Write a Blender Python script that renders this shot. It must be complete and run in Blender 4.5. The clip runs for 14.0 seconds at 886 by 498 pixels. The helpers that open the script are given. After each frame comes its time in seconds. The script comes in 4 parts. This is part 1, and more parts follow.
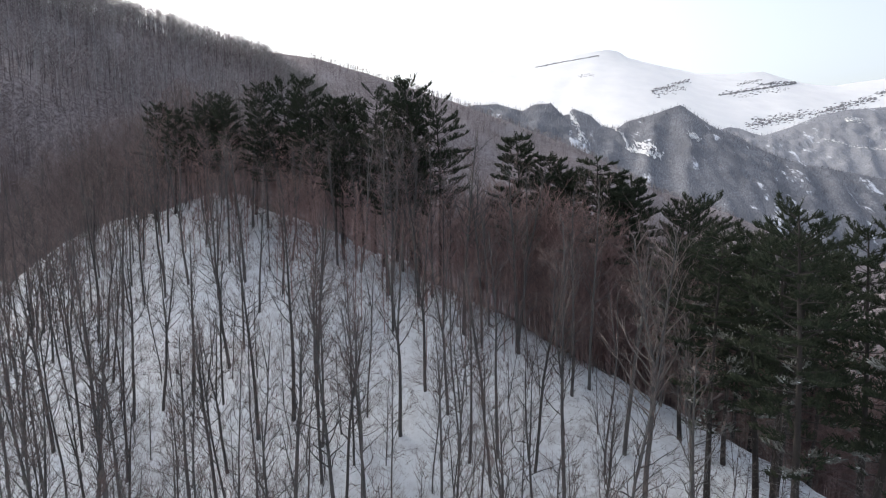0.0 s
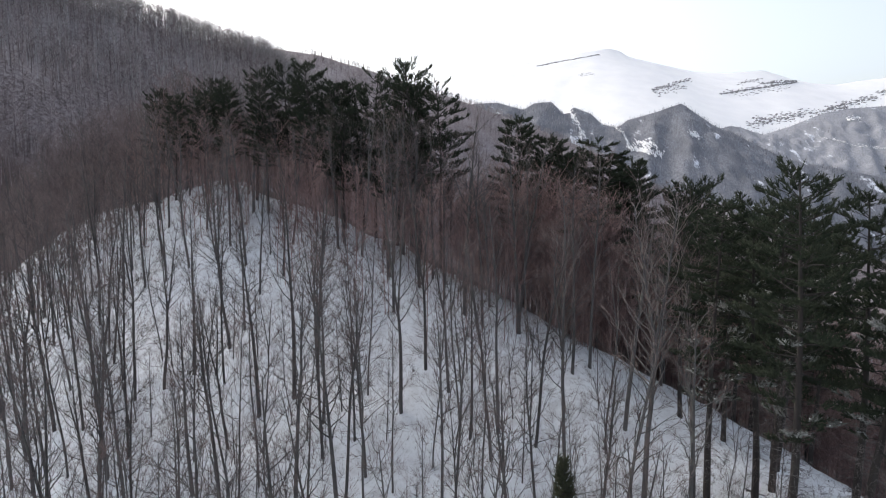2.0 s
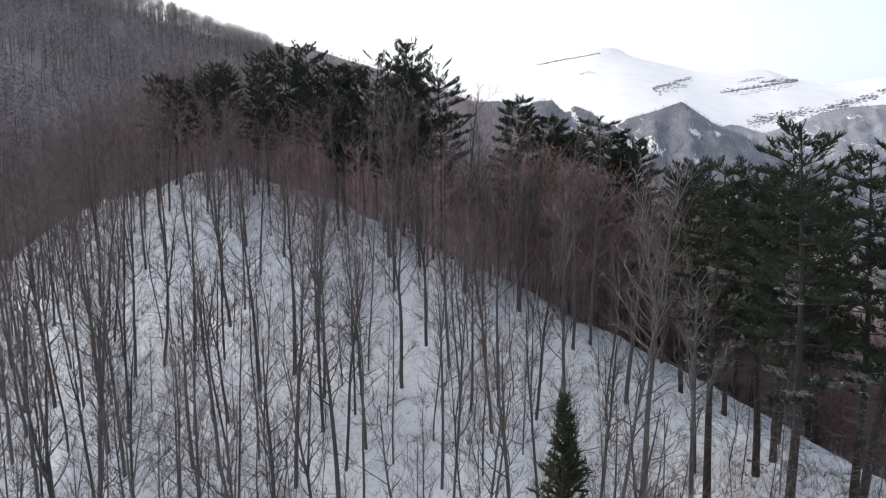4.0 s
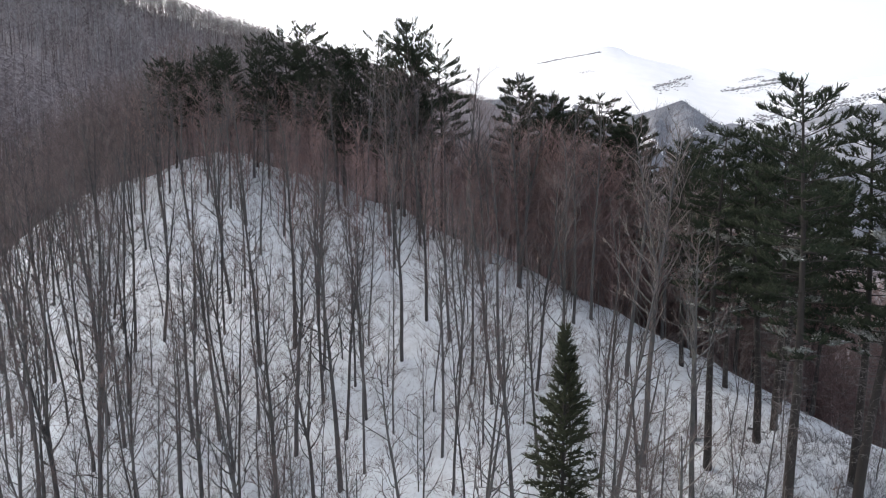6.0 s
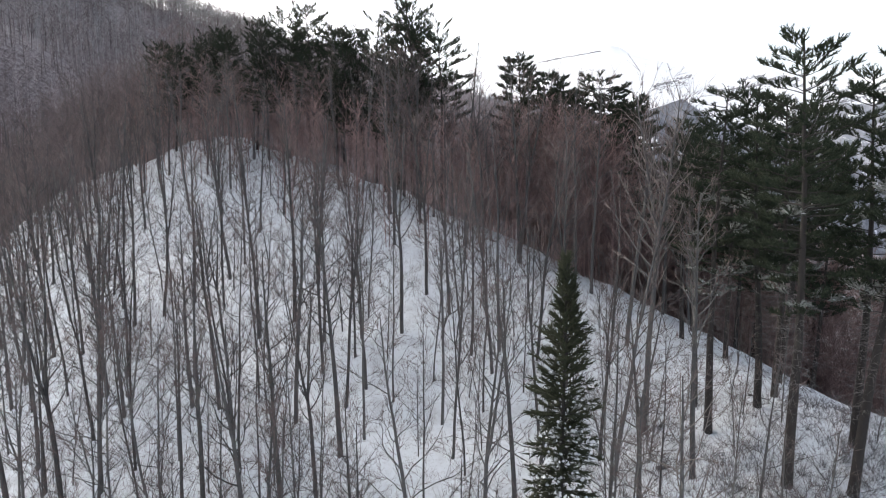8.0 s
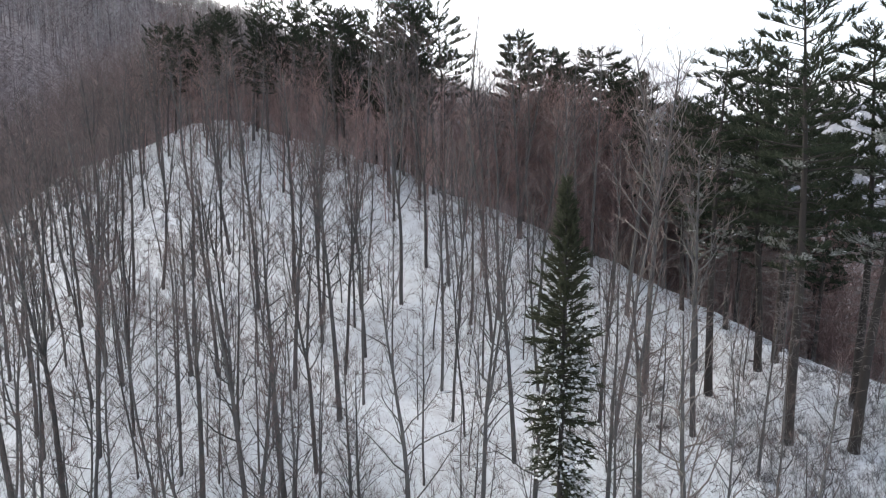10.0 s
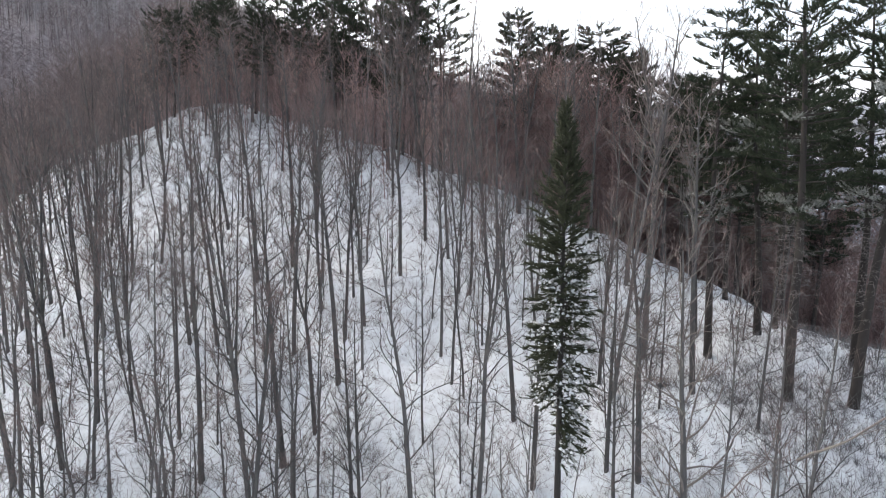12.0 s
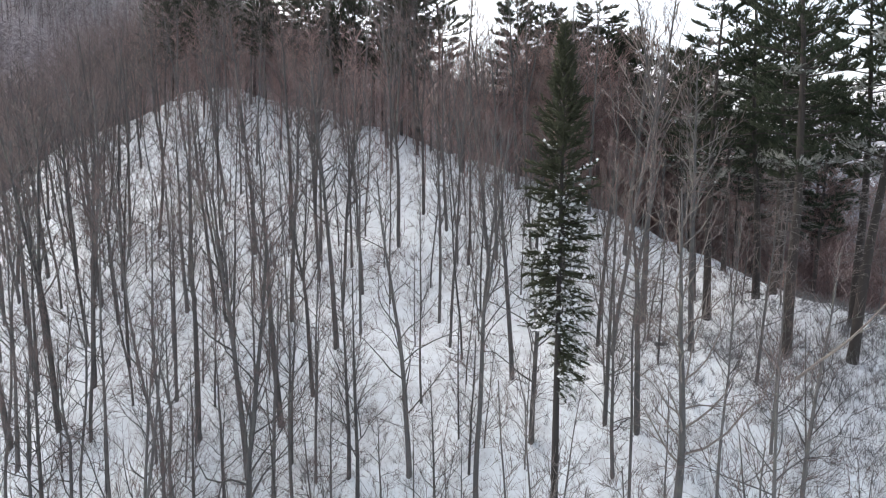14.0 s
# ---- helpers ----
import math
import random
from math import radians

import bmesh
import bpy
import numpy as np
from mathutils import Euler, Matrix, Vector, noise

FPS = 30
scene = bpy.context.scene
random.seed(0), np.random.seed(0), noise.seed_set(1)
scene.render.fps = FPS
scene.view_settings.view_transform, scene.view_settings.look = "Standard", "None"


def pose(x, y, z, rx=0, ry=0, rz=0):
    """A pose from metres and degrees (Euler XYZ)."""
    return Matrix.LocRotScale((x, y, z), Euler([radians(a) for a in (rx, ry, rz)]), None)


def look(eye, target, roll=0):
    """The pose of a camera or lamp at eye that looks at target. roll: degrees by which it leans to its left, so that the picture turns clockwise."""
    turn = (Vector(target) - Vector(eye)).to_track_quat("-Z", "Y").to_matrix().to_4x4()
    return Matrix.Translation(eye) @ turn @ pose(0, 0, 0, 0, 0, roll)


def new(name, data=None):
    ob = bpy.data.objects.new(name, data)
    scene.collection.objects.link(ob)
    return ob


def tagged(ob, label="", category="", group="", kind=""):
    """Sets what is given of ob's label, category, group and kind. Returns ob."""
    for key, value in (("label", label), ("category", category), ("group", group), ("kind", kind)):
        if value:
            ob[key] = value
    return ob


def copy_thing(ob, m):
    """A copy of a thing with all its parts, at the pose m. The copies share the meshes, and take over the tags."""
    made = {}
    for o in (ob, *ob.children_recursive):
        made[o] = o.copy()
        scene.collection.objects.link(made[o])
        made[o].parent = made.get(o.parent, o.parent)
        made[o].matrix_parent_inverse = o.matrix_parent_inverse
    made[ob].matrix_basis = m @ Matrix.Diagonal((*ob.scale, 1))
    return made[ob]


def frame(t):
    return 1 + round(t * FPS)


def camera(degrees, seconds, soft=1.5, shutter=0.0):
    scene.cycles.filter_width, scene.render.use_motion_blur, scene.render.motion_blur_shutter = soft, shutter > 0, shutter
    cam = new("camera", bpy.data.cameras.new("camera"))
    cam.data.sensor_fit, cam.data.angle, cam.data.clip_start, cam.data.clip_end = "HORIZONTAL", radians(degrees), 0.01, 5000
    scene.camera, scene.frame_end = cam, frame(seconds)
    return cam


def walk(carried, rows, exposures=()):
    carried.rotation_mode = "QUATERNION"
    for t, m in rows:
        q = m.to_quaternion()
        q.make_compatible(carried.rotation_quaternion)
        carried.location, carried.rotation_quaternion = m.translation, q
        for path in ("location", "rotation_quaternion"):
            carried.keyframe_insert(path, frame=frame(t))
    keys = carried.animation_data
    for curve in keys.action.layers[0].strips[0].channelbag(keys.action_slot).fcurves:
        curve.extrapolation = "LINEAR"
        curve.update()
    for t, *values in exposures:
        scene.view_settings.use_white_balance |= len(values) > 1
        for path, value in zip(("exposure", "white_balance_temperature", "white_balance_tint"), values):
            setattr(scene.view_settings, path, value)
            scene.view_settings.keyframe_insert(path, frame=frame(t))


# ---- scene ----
cam = camera(70.0, 14.0, soft=1.15)
PATH = [
    (0, (0.000, 0.000, 32.001), (0.000, 19.851, 29.564), -0.05),
    (0.5, (0.000, -0.057, 31.544), (-0.005, 19.793, 29.104), -0.05),
    (1, (-0.001, -0.113, 31.075), (-0.010, 19.737, 28.630), -0.05),
    (1.5, (-0.002, -0.167, 30.594), (-0.016, 19.682, 28.145), -0.05),
    (2, (-0.003, -0.221, 30.102), (-0.022, 19.628, 27.647), -0.05),
    (2.5, (-0.005, -0.274, 29.598), (-0.028, 19.574, 27.138), -0.05),
    (3, (-0.007, -0.326, 29.084), (-0.034, 19.522, 26.618), -0.05),
    (3.5, (-0.010, -0.377, 28.559), (-0.040, 19.470, 26.087), -0.05),
    (4, (-0.013, -0.427, 28.025), (-0.046, 19.418, 25.547), -0.05),
    (4.5, (-0.016, -0.478, 27.482), (-0.051, 19.367, 24.998), -0.04),
    (5, (-0.019, -0.527, 26.929), (-0.057, 19.317, 24.440), -0.04),
    (5.5, (-0.022, -0.577, 26.368), (-0.061, 19.267, 23.873), -0.03),
    (6, (-0.025, -0.626, 25.800), (-0.065, 19.217, 23.300), -0.03),
    (6.5, (-0.027, -0.676, 25.224), (-0.069, 19.167, 22.720), -0.02),
    (7, (-0.030, -0.725, 24.640), (-0.071, 19.117, 22.133), -0.02),
    (7.5, (-0.032, -0.775, 24.051), (-0.073, 19.067, 21.540), -0.01),
    (8, (-0.034, -0.825, 23.455), (-0.074, 19.017, 20.943), -0.01),
    (8.5, (-0.036, -0.875, 22.854), (-0.074, 18.966, 20.340), 0.00),
    (9, (-0.037, -0.926, 22.247), (-0.072, 18.915, 19.734), 0.01),
    (9.5, (-0.038, -0.978, 21.636), (-0.069, 18.864, 19.124), 0.02),
    (10, (-0.038, -1.030, 21.021), (-0.065, 18.812, 18.512), 0.03),
    (10.5, (-0.038, -1.083, 20.401), (-0.059, 18.760, 17.897), 0.03),
    (11, (-0.037, -1.137, 19.779), (-0.052, 18.706, 17.280), 0.04),
    (11.5, (-0.035, -1.192, 19.153), (-0.043, 18.652, 16.662), 0.05),
    (12, (-0.032, -1.249, 18.526), (-0.032, 18.597, 16.044), 0.06),
    (12.5, (-0.029, -1.306, 17.896), (-0.019, 18.541, 15.425), 0.08),
    (13, (-0.024, -1.365, 17.265), (-0.004, 18.483, 14.807), 0.09),
    (13.5, (-0.018, -1.426, 16.632), (0.013, 18.424, 14.191), 0.10),
    (14, (-0.012, -1.488, 15.999), (0.032, 18.364, 13.576), 0.11),
]
EXPOSURE = [(0.0, 0.9, 6650, 10), (3.0, 0.94, 6650, 10), (5.5, 1.11, 6700, 10), (8.0, 1.29, 6750, 9), (10.5, 1.46, 6800, 9), (14.0, 1.62, 6850, 9)]
walk(cam, [(t, look(eye, target, roll)) for t, eye, target, roll in PATH], EXPOSURE)

# ---- light: a bright hazy winter sky, the sun veiled, beyond the hill ahead ----
SUN_UP, SUN_ROUND = radians(42), radians(-45)
world = bpy.data.worlds.new("winter_sky")
scene.world = world
world.use_nodes = True
sky = world.node_tree.nodes.new("ShaderNodeTexSky")
sky.sky_type, sky.sun_disc, sky.sun_elevation, sky.sun_rotation = "NISHITA", False, SUN_UP, SUN_ROUND
sky.air_density, sky.dust_density, sky.ozone_density, sky.altitude = 1.0, 8.0, 1.5, 900
back = world.node_tree.nodes["Background"]
back.inputs["Strength"].default_value = 0.15
veil = world.node_tree.nodes.new("ShaderNodeHueSaturation")  # thin high cloud pales the blue
veil.inputs["Saturation"].default_value = 0.6
world.node_tree.links.new(sky.outputs[0], veil.inputs["Color"])
world.node_tree.links.new(veil.outputs[0], back.inputs["Color"])
sun = new("sun", bpy.data.lights.new("sun", "SUN"))
sun.data.energy, sun.data.angle, sun.data.color = 0.5, radians(30), (1.0, 0.97, 0.94)
sun_way = Vector((math.sin(SUN_ROUND) * math.cos(SUN_UP), math.cos(SUN_ROUND) * math.cos(SUN_UP), math.sin(SUN_UP)))
sun.matrix_world = look(sun_way * 100, (0, 0, 0))


# ---- materials ----
def material(name, rough=0.9, spec=0.2):
    m = bpy.data.materials.new(name)
    m.use_nodes = True
    b = m.node_tree.nodes["Principled BSDF"]
    b.inputs["Roughness"].default_value = rough
    b.inputs["Specular IOR Level"].default_value = spec
    return m, m.node_tree.nodes, m.node_tree.links, b


def noise_node(n, l, scale, detail=4.0, rough=0.6, stretch=None, source="Object"):
    at = n.new("ShaderNodeTexCoord")
    tex = n.new("ShaderNodeTexNoise")
    tex.inputs["Scale"].default_value, tex.inputs["Detail"].default_value, tex.inputs["Roughness"].default_value = scale, detail, rough
    if stretch:
        mp = n.new("ShaderNodeMapping")
        mp.inputs["Scale"].default_value = stretch
        l.new(at.outputs[source], mp.inputs["Vector"])
        l.new(mp.outputs[0], tex.inputs["Vector"])
    else:
        l.new(at.outputs[source], tex.inputs["Vector"])
    return tex


def ramp(n, l, value, stops):
    r = n.new("ShaderNodeValToRGB")
    e = r.color_ramp.elements
    while len(e) < len(stops):
        e.new(0.5)
    for s, (p, c) in zip(e, stops):
        s.position, s.color = p, (*c, 1)
    l.new(value, r.inputs[0])
    return r


def mixed(n, l, fac, a, b, kind="MIX"):
    m = n.new("ShaderNodeMix")
    m.data_type, m.blend_type = "RGBA", kind
    for put, sock in ((fac, m.inputs[0]), (a, m.inputs[6]), (b, m.inputs[7])):
        if isinstance(put, (int, float)):
            sock.default_value = put
        elif isinstance(put, tuple):
            sock.default_value = (*put, 1)
        else:
            l.new(put, sock)
    return m.outputs[2]


def bumped(n, l, b, value, strength, distance):
    u = n.new("ShaderNodeBump")
    u.inputs["Strength"].default_value, u.inputs["Distance"].default_value = strength, distance
    l.new(value, u.inputs["Height"])
    l.new(u.outputs[0], b.inputs["Normal"])


def snow_ground_material():
    m, n, l, b = material("forest_snow", 0.8, 0.25)
    fine = noise_node(n, l, 1.6, 6, 0.65)
    wide = noise_node(n, l, 0.16, 4, 0.6)
    litter = noise_node(n, l, 5.0, 5, 0.75)
    snow = ramp(n, l, wide.outputs[0], [(0.3, (0.65, 0.69, 0.715)), (0.65, (0.755, 0.79, 0.81))])
    dirt = ramp(n, l, litter.outputs[0], [(0.52, (0, 0, 0)), (0.70, (1, 1, 1))])
    patch = ramp(n, l, fine.outputs[0], [(0.40, (0, 0, 0)), (0.65, (0.8, 0.8, 0.8))])
    amount = mixed(n, l, 1.0, dirt.outputs[0], patch.outputs[0], "MULTIPLY")
    mid = noise_node(n, l, 0.55, 5, 0.7)
    thin = ramp(n, l, mid.outputs[0], [(0.46, (0, 0, 0)), (0.70, (0.6, 0.6, 0.6))])
    worn = mixed(n, l, thin.outputs[0], snow.outputs[0], (0.40, 0.40, 0.41))
    l.new(mixed(n, l, amount, worn, (0.22, 0.19, 0.17)), b.inputs["Base Color"])
    bumped(n, l, b, fine.outputs[0], 0.6, 0.25)
    return m


def bark_material(name, dark, pale, lichened=0.6):
    m, n, l, b = material(name, 0.9, 0.15)
    grain = noise_node(n, l, 7.0, 5, 0.7, (1, 1, 0.25))
    blot = noise_node(n, l, 0.9, 3, 0.6)
    who = n.new("ShaderNodeObjectInfo")
    one = mixed(n, l, who.outputs["Random"], dark, pale)
    two = mixed(n, l, ramp(n, l, grain.outputs[0], [(0.3, (0, 0, 0)), (0.75, (1, 1, 1))]).outputs[0], one, mixed(n, l, 0.55, one, (0.03, 0.027, 0.025)))
    lichen = ramp(n, l, blot.outputs[0], [(0.52, (0, 0, 0)), (0.72, (lichened, lichened, lichened))])
    l.new(mixed(n, l, lichen.outputs[0], two, mixed(n, l, 0.55, one, (0.22, 0.215, 0.165))), b.inputs["Base Color"])
    bumped(n, l, b, grain.outputs[0], 0.7, 0.03)
    return m


def twig_material(name, dark, pale):
    m, n, l, b = material(name, 0.85, 0.2)
    geo = n.new("ShaderNodeNewGeometry")
    who = n.new("ShaderNodeObjectInfo")
    a = mixed(n, l, geo.outputs["Random Per Island"], dark, pale)
    l.new(mixed(n, l, who.outputs["Random"], a, mixed(n, l, 0.4, a, (0.16, 0.13, 0.12))), b.inputs["Base Color"])
    return m


def needle_material(name, dark, pale):
    m, n, l, b = material(name, 0.85, 0.1)
    geo = n.new("ShaderNodeNewGeometry")
    wide = noise_node(n, l, 0.5, 3, 0.6)
    a = mixed(n, l, geo.outputs["Random Per Island"], dark, pale)
    l.new(mixed(n, l, ramp(n, l, wide.outputs[0], [(0.4, (0, 0, 0)), (0.7, (0.7, 0.7, 0.7))]).outputs[0], a, (0.04, 0.043, 0.027)), b.inputs["Base Color"])
    return m


def plain_snow_material(name, scale, low=(0.8, 0.82, 0.86), high=(0.9, 0.91, 0.93)):
    m, n, l, b = material(name, 0.75, 0.3)
    t = noise_node(n, l, scale, 5, 0.6)
    l.new(ramp(n, l, t.outputs[0], [(0.3, low), (0.7, high)]).outputs[0], b.inputs["Base Color"])
    bumped(n, l, b, t.outputs[0], 0.25, 0.1 / scale)
    return m


def rock_material():
    m, n, l, b = material("grey_rock", 0.9, 0.2)
    t = noise_node(n, l, 0.05, 6, 0.7)
    l.new(ramp(n, l, t.outputs[0], [(0.3, (0.2, 0.19, 0.19)), (0.7, (0.42, 0.41, 0.4))]).outputs[0], b.inputs["Base Color"])
    return m


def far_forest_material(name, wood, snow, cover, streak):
    """Bare woods on snow, seen from far, with distance haze put into the wood colour: fine upright grain of stems with
    snow between and open snowy gullies.
    """
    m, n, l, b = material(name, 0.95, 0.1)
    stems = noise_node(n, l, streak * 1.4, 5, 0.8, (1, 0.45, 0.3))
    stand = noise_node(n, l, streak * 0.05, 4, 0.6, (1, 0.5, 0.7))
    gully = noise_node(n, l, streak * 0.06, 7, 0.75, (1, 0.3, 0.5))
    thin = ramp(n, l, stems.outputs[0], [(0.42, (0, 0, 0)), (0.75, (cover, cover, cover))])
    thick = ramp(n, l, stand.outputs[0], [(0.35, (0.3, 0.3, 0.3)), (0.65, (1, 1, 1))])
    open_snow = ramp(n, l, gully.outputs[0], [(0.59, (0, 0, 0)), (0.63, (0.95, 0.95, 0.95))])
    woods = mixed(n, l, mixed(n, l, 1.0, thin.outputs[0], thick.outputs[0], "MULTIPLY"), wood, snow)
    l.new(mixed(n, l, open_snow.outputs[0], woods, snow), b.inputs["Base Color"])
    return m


def hill_floor_material():
    m, n, l, b = material("hill_floor", 0.95, 0.1)
    fine = noise_node(n, l, 0.9, 6, 0.75)
    wide = noise_node(n, l, 0.035, 4, 0.6)
    leaf = ramp(n, l, fine.outputs[0], [(0.4, (0.12, 0.098, 0.1)), (0.6, (0.33, 0.297, 0.295))])
    gap = ramp(n, l, wide.outputs[0], [(0.5, (0, 0, 0)), (0.75, (0.5, 0.5, 0.5))])
    l.new(mixed(n, l, gap.outputs[0], leaf.outputs[0], (0.43, 0.41, 0.42)), b.inputs["Base Color"])
    bumped(n, l, b, fine.outputs[0], 0.5, 0.6)
    return m


def litter_material():
    m, n, l, b = material("woodland_litter", 0.95, 0.1)
    fine = noise_node(n, l, 0.7, 6, 0.7)
    wide = noise_node(n, l, 0.06, 4, 0.6)
    leaf = ramp(n, l, wide.outputs[0], [(0.3, (0.11, 0.085, 0.08)), (0.7, (0.2, 0.165, 0.158))])
    gap = ramp(n, l, fine.outputs[0], [(0.62, (0, 0, 0)), (0.75, (0.35, 0.35, 0.35))])
    l.new(mixed(n, l, gap.outputs[0], leaf.outputs[0], (0.6, 0.62, 0.66)), b.inputs["Base Color"])
    bumped(n, l, b, fine.outputs[0], 0.6, 0.5)
    return m


FOREST_SNOW = snow_ground_material()
HILL_FLOOR = hill_floor_material()
LITTER = litter_material()
BARK = bark_material("beech_bark", (0.078, 0.076, 0.076), (0.16, 0.155, 0.152))
# paler copy of the bark, with sunlight on the limbs put into its colour
PALE_LIT_BARK = bark_material("pale_lit_beech_bark", (0.15, 0.132, 0.122), (0.29, 0.255, 0.235))
PINE_BARK = bark_material("pine_bark", (0.034, 0.031, 0.03), (0.06, 0.052, 0.048), 0.12)
TWIG = twig_material("beech_twigs", (0.062, 0.046, 0.044), (0.18, 0.134, 0.126))
WOODS_TWIG = twig_material("woods_twigs", (0.085, 0.051, 0.048), (0.41, 0.272, 0.256))
FROSTED = twig_material("pale_twigs", (0.08, 0.07, 0.068), (0.26, 0.245, 0.24))
# far stems: blue-grey haze of the distance is put into their colour
HAZED_TWIG = twig_material("mountain_woods", (0.1, 0.105, 0.12), (0.46, 0.48, 0.52))
FAR_TWIG = twig_material("hill_woods", (0.09, 0.072, 0.074), (0.42, 0.37, 0.37))
BRUSH = twig_material("brush_twigs", (0.09, 0.088, 0.09), (0.24, 0.236, 0.24))
RIMED = twig_material("rimed_twigs", (0.22, 0.21, 0.21), (0.5, 0.485, 0.48))
WOODS_GREY = twig_material("grey_woods_twigs", (0.065, 0.05, 0.05), (0.3, 0.235, 0.233))
NEEDLES = needle_material("pine_needles", (0.018, 0.025, 0.017), (0.044, 0.056, 0.036))
FROST_NEEDLES = needle_material("frosted_needles", (0.12, 0.125, 0.112), (0.42, 0.43, 0.41))
FIR_NEEDLES = needle_material("fir_needles", (0.027, 0.031, 0.019), (0.054, 0.058, 0.035))
BOUGH_SNOW = plain_snow_material("bough_snow", 4.0, (0.58, 0.59, 0.6), (0.76, 0.77, 0.78))
PEAK_SNOW = plain_snow_material("peak_snow", 0.012, (0.76, 0.77, 0.775), (0.83, 0.835, 0.83))
ROCK = rock_material()
# air haze is painted into both wood colours, paler on the farther mountain
HAZED_WOODS_NEAR = far_forest_material("hazed_wooded_slope_near", (0.14, 0.146, 0.163), (0.72, 0.75, 0.8), 0.5, 0.3)
HAZED_WOODS_FAR = far_forest_material("hazed_wooded_slope_far", (0.235, 0.243, 0.265), (0.7, 0.73, 0.78), 0.5, 0.22)


# ---- mesh helpers ----
class Soup:
    """Vertices and faces gathered for one mesh."""

    def __init__(self):
        self.v, self.f = [], []

    def tube(self, points, radii, sides):
        base = len(self.v)
        for k, (p, r) in enumerate(zip(points, radii)):
            way = (points[min(k + 1, len(points) - 1)] - points[max(k - 1, 0)]).normalized()
            side = way.cross(Vector((0.31, 0.95, 0.05))).normalized()
            up = way.cross(side)
            for s in range(sides):
                a = 2 * math.pi * s / sides
                self.v.append(p + (side * math.cos(a) + up * math.sin(a)) * r)
        for k in range(len(points) - 1):
            for s in range(sides):
                a, b = base + k * sides + s, base + k * sides + (s + 1) % sides
                self.f.append((a, b, b + sides, a + sides))
        tip = base + (len(points) - 1) * sides
        self.f.append(tuple(range(tip, tip + sides)))

    def spike(self, root, tip, r):
        way = tip - root
        side = way.cross(Vector((0.31, 0.95, 0.05))).normalized() * r
        up = way.cross(side).normalized() * r
        k = len(self.v)
        self.v += [root + side, root - side * 0.5 + up * 0.87, root - side * 0.5 - up * 0.87, tip]
        self.f += [(k, k + 1, k + 3), (k + 1, k + 2, k + 3), (k + 2, k, k + 3)]

    def lump(self, at, rx, rz, rng):
        k = len(self.v)
        self.v.append(at + Vector((0, 0, rz)))
        for s in range(6):
            a = s * math.pi / 3 + rng.random()
            q = rx * rng.uniform(0.7, 1.2)
            self.v.append(at + Vector((math.cos(a) * q, math.sin(a) * q, rng.uniform(-0.3, 0.2) * rz)))
        self.v.append(at - Vector((0, 0, rz * 0.4)))
        for s in range(6):
            a, b = k + 1 + s, k + 1 + (s + 1) % 6
            self.f += [(k, a, b), (k + 7, b, a)]

    def mesh(self, name, mat, smooth=True):
        me = bpy.data.meshes.new(name)
        me.from_pydata([tuple(p) for p in self.v], [], self.f)
        me.materials.append(mat)
        if smooth:
            me.polygons.foreach_set("use_smooth", [True] * len(me.polygons))
        me.update()
        return me


def part(name, soup, mat, parent, label="", smooth=True, kind=""):
    ob = new(name, soup.mesh(name, mat, smooth))
    ob.parent = parent
    return tagged(ob, label, kind=kind)


def sheet(name, xs, ys, height, mat):
    """A height field over the grid xs by ys."""
    X, Y = np.meshgrid(xs, ys)
    Z = height(X, Y)
    nx, ny = len(xs), len(ys)
    idx = np.arange(nx * ny).reshape(ny, nx)
    quads = np.stack([idx[:-1, :-1], idx[:-1, 1:], idx[1:, 1:], idx[1:, :-1]], -1).reshape(-1, 4)
    me = bpy.data.meshes.new(name)
    me.from_pydata(np.stack([X, Y, Z], -1).reshape(-1, 3).tolist(), [], quads.tolist())
    me.polygons.foreach_set("use_smooth", [True] * len(me.polygons))
    me.materials.append(mat)
    me.update()
    return new(name, me)


# ---- the lie of the land ----
def soft(v, width):
    return width * np.logaddexp(0, v / width)


def waves(x, y, size, seed, count=9):
    """Smooth uneven ground: a few crossing waves about size metres long, of height about 1."""
    rng = np.random.RandomState(seed)
    z = 0 * x
    for _ in range(count):
        a, k, p = rng.uniform(0, 2 * math.pi), 2 * math.pi / (size * rng.uniform(0.6, 1.8)), rng.uniform(0, 6.3)
        z = z + np.sin((x * math.cos(a) + y * math.sin(a)) * k + p)
    return z / math.sqrt(count)


def shoulder(x):
    """How far the ground runs on, nearly level, past the brow of the spur on its low side."""
    q = np.clip((x - 12) / 15, 0, 1)
    return 19 * q * q * (3 - 2 * q)


def spur(x, y):
    """The near wooded spur: a face that climbs away from the viewer to a crest which sinks to the right."""
    X = np.clip(x, -90, 90) / 40
    crest = 22.805 - 15.397 * X - 4.573 * X**2 + 2.376 * X**3
    at = 70.669 - 33.187 * X - 4.632 * X**2
    slope = 0.565 - 0.046 * X
    return crest - slope * soft(at - y, 7) - 0.23 * np.minimum(soft(y - at, 7), shoulder(x)) - 0.35 * soft(y - at - shoulder(x), 7) - 1.831 * np.exp(-(((at - y - 21.840) / 9) ** 2)) + 5.5 * np.exp(-((x - 23) ** 2 + (y - 27) ** 2) / 162) - 1.3 * np.exp(-((x - 25) ** 2 + (y - 47) ** 2) / 60) + 2.1 * np.exp(-(((x - 10) / 10) ** 2) - ((y - 33) / 7) ** 2) \
        + (1.9 * np.exp(-(((x + 33) / 9) ** 2)) - 1.2 * np.exp(-(((x + 50) / 9) ** 2))) * np.exp(-(((y - at) / 25) ** 2))


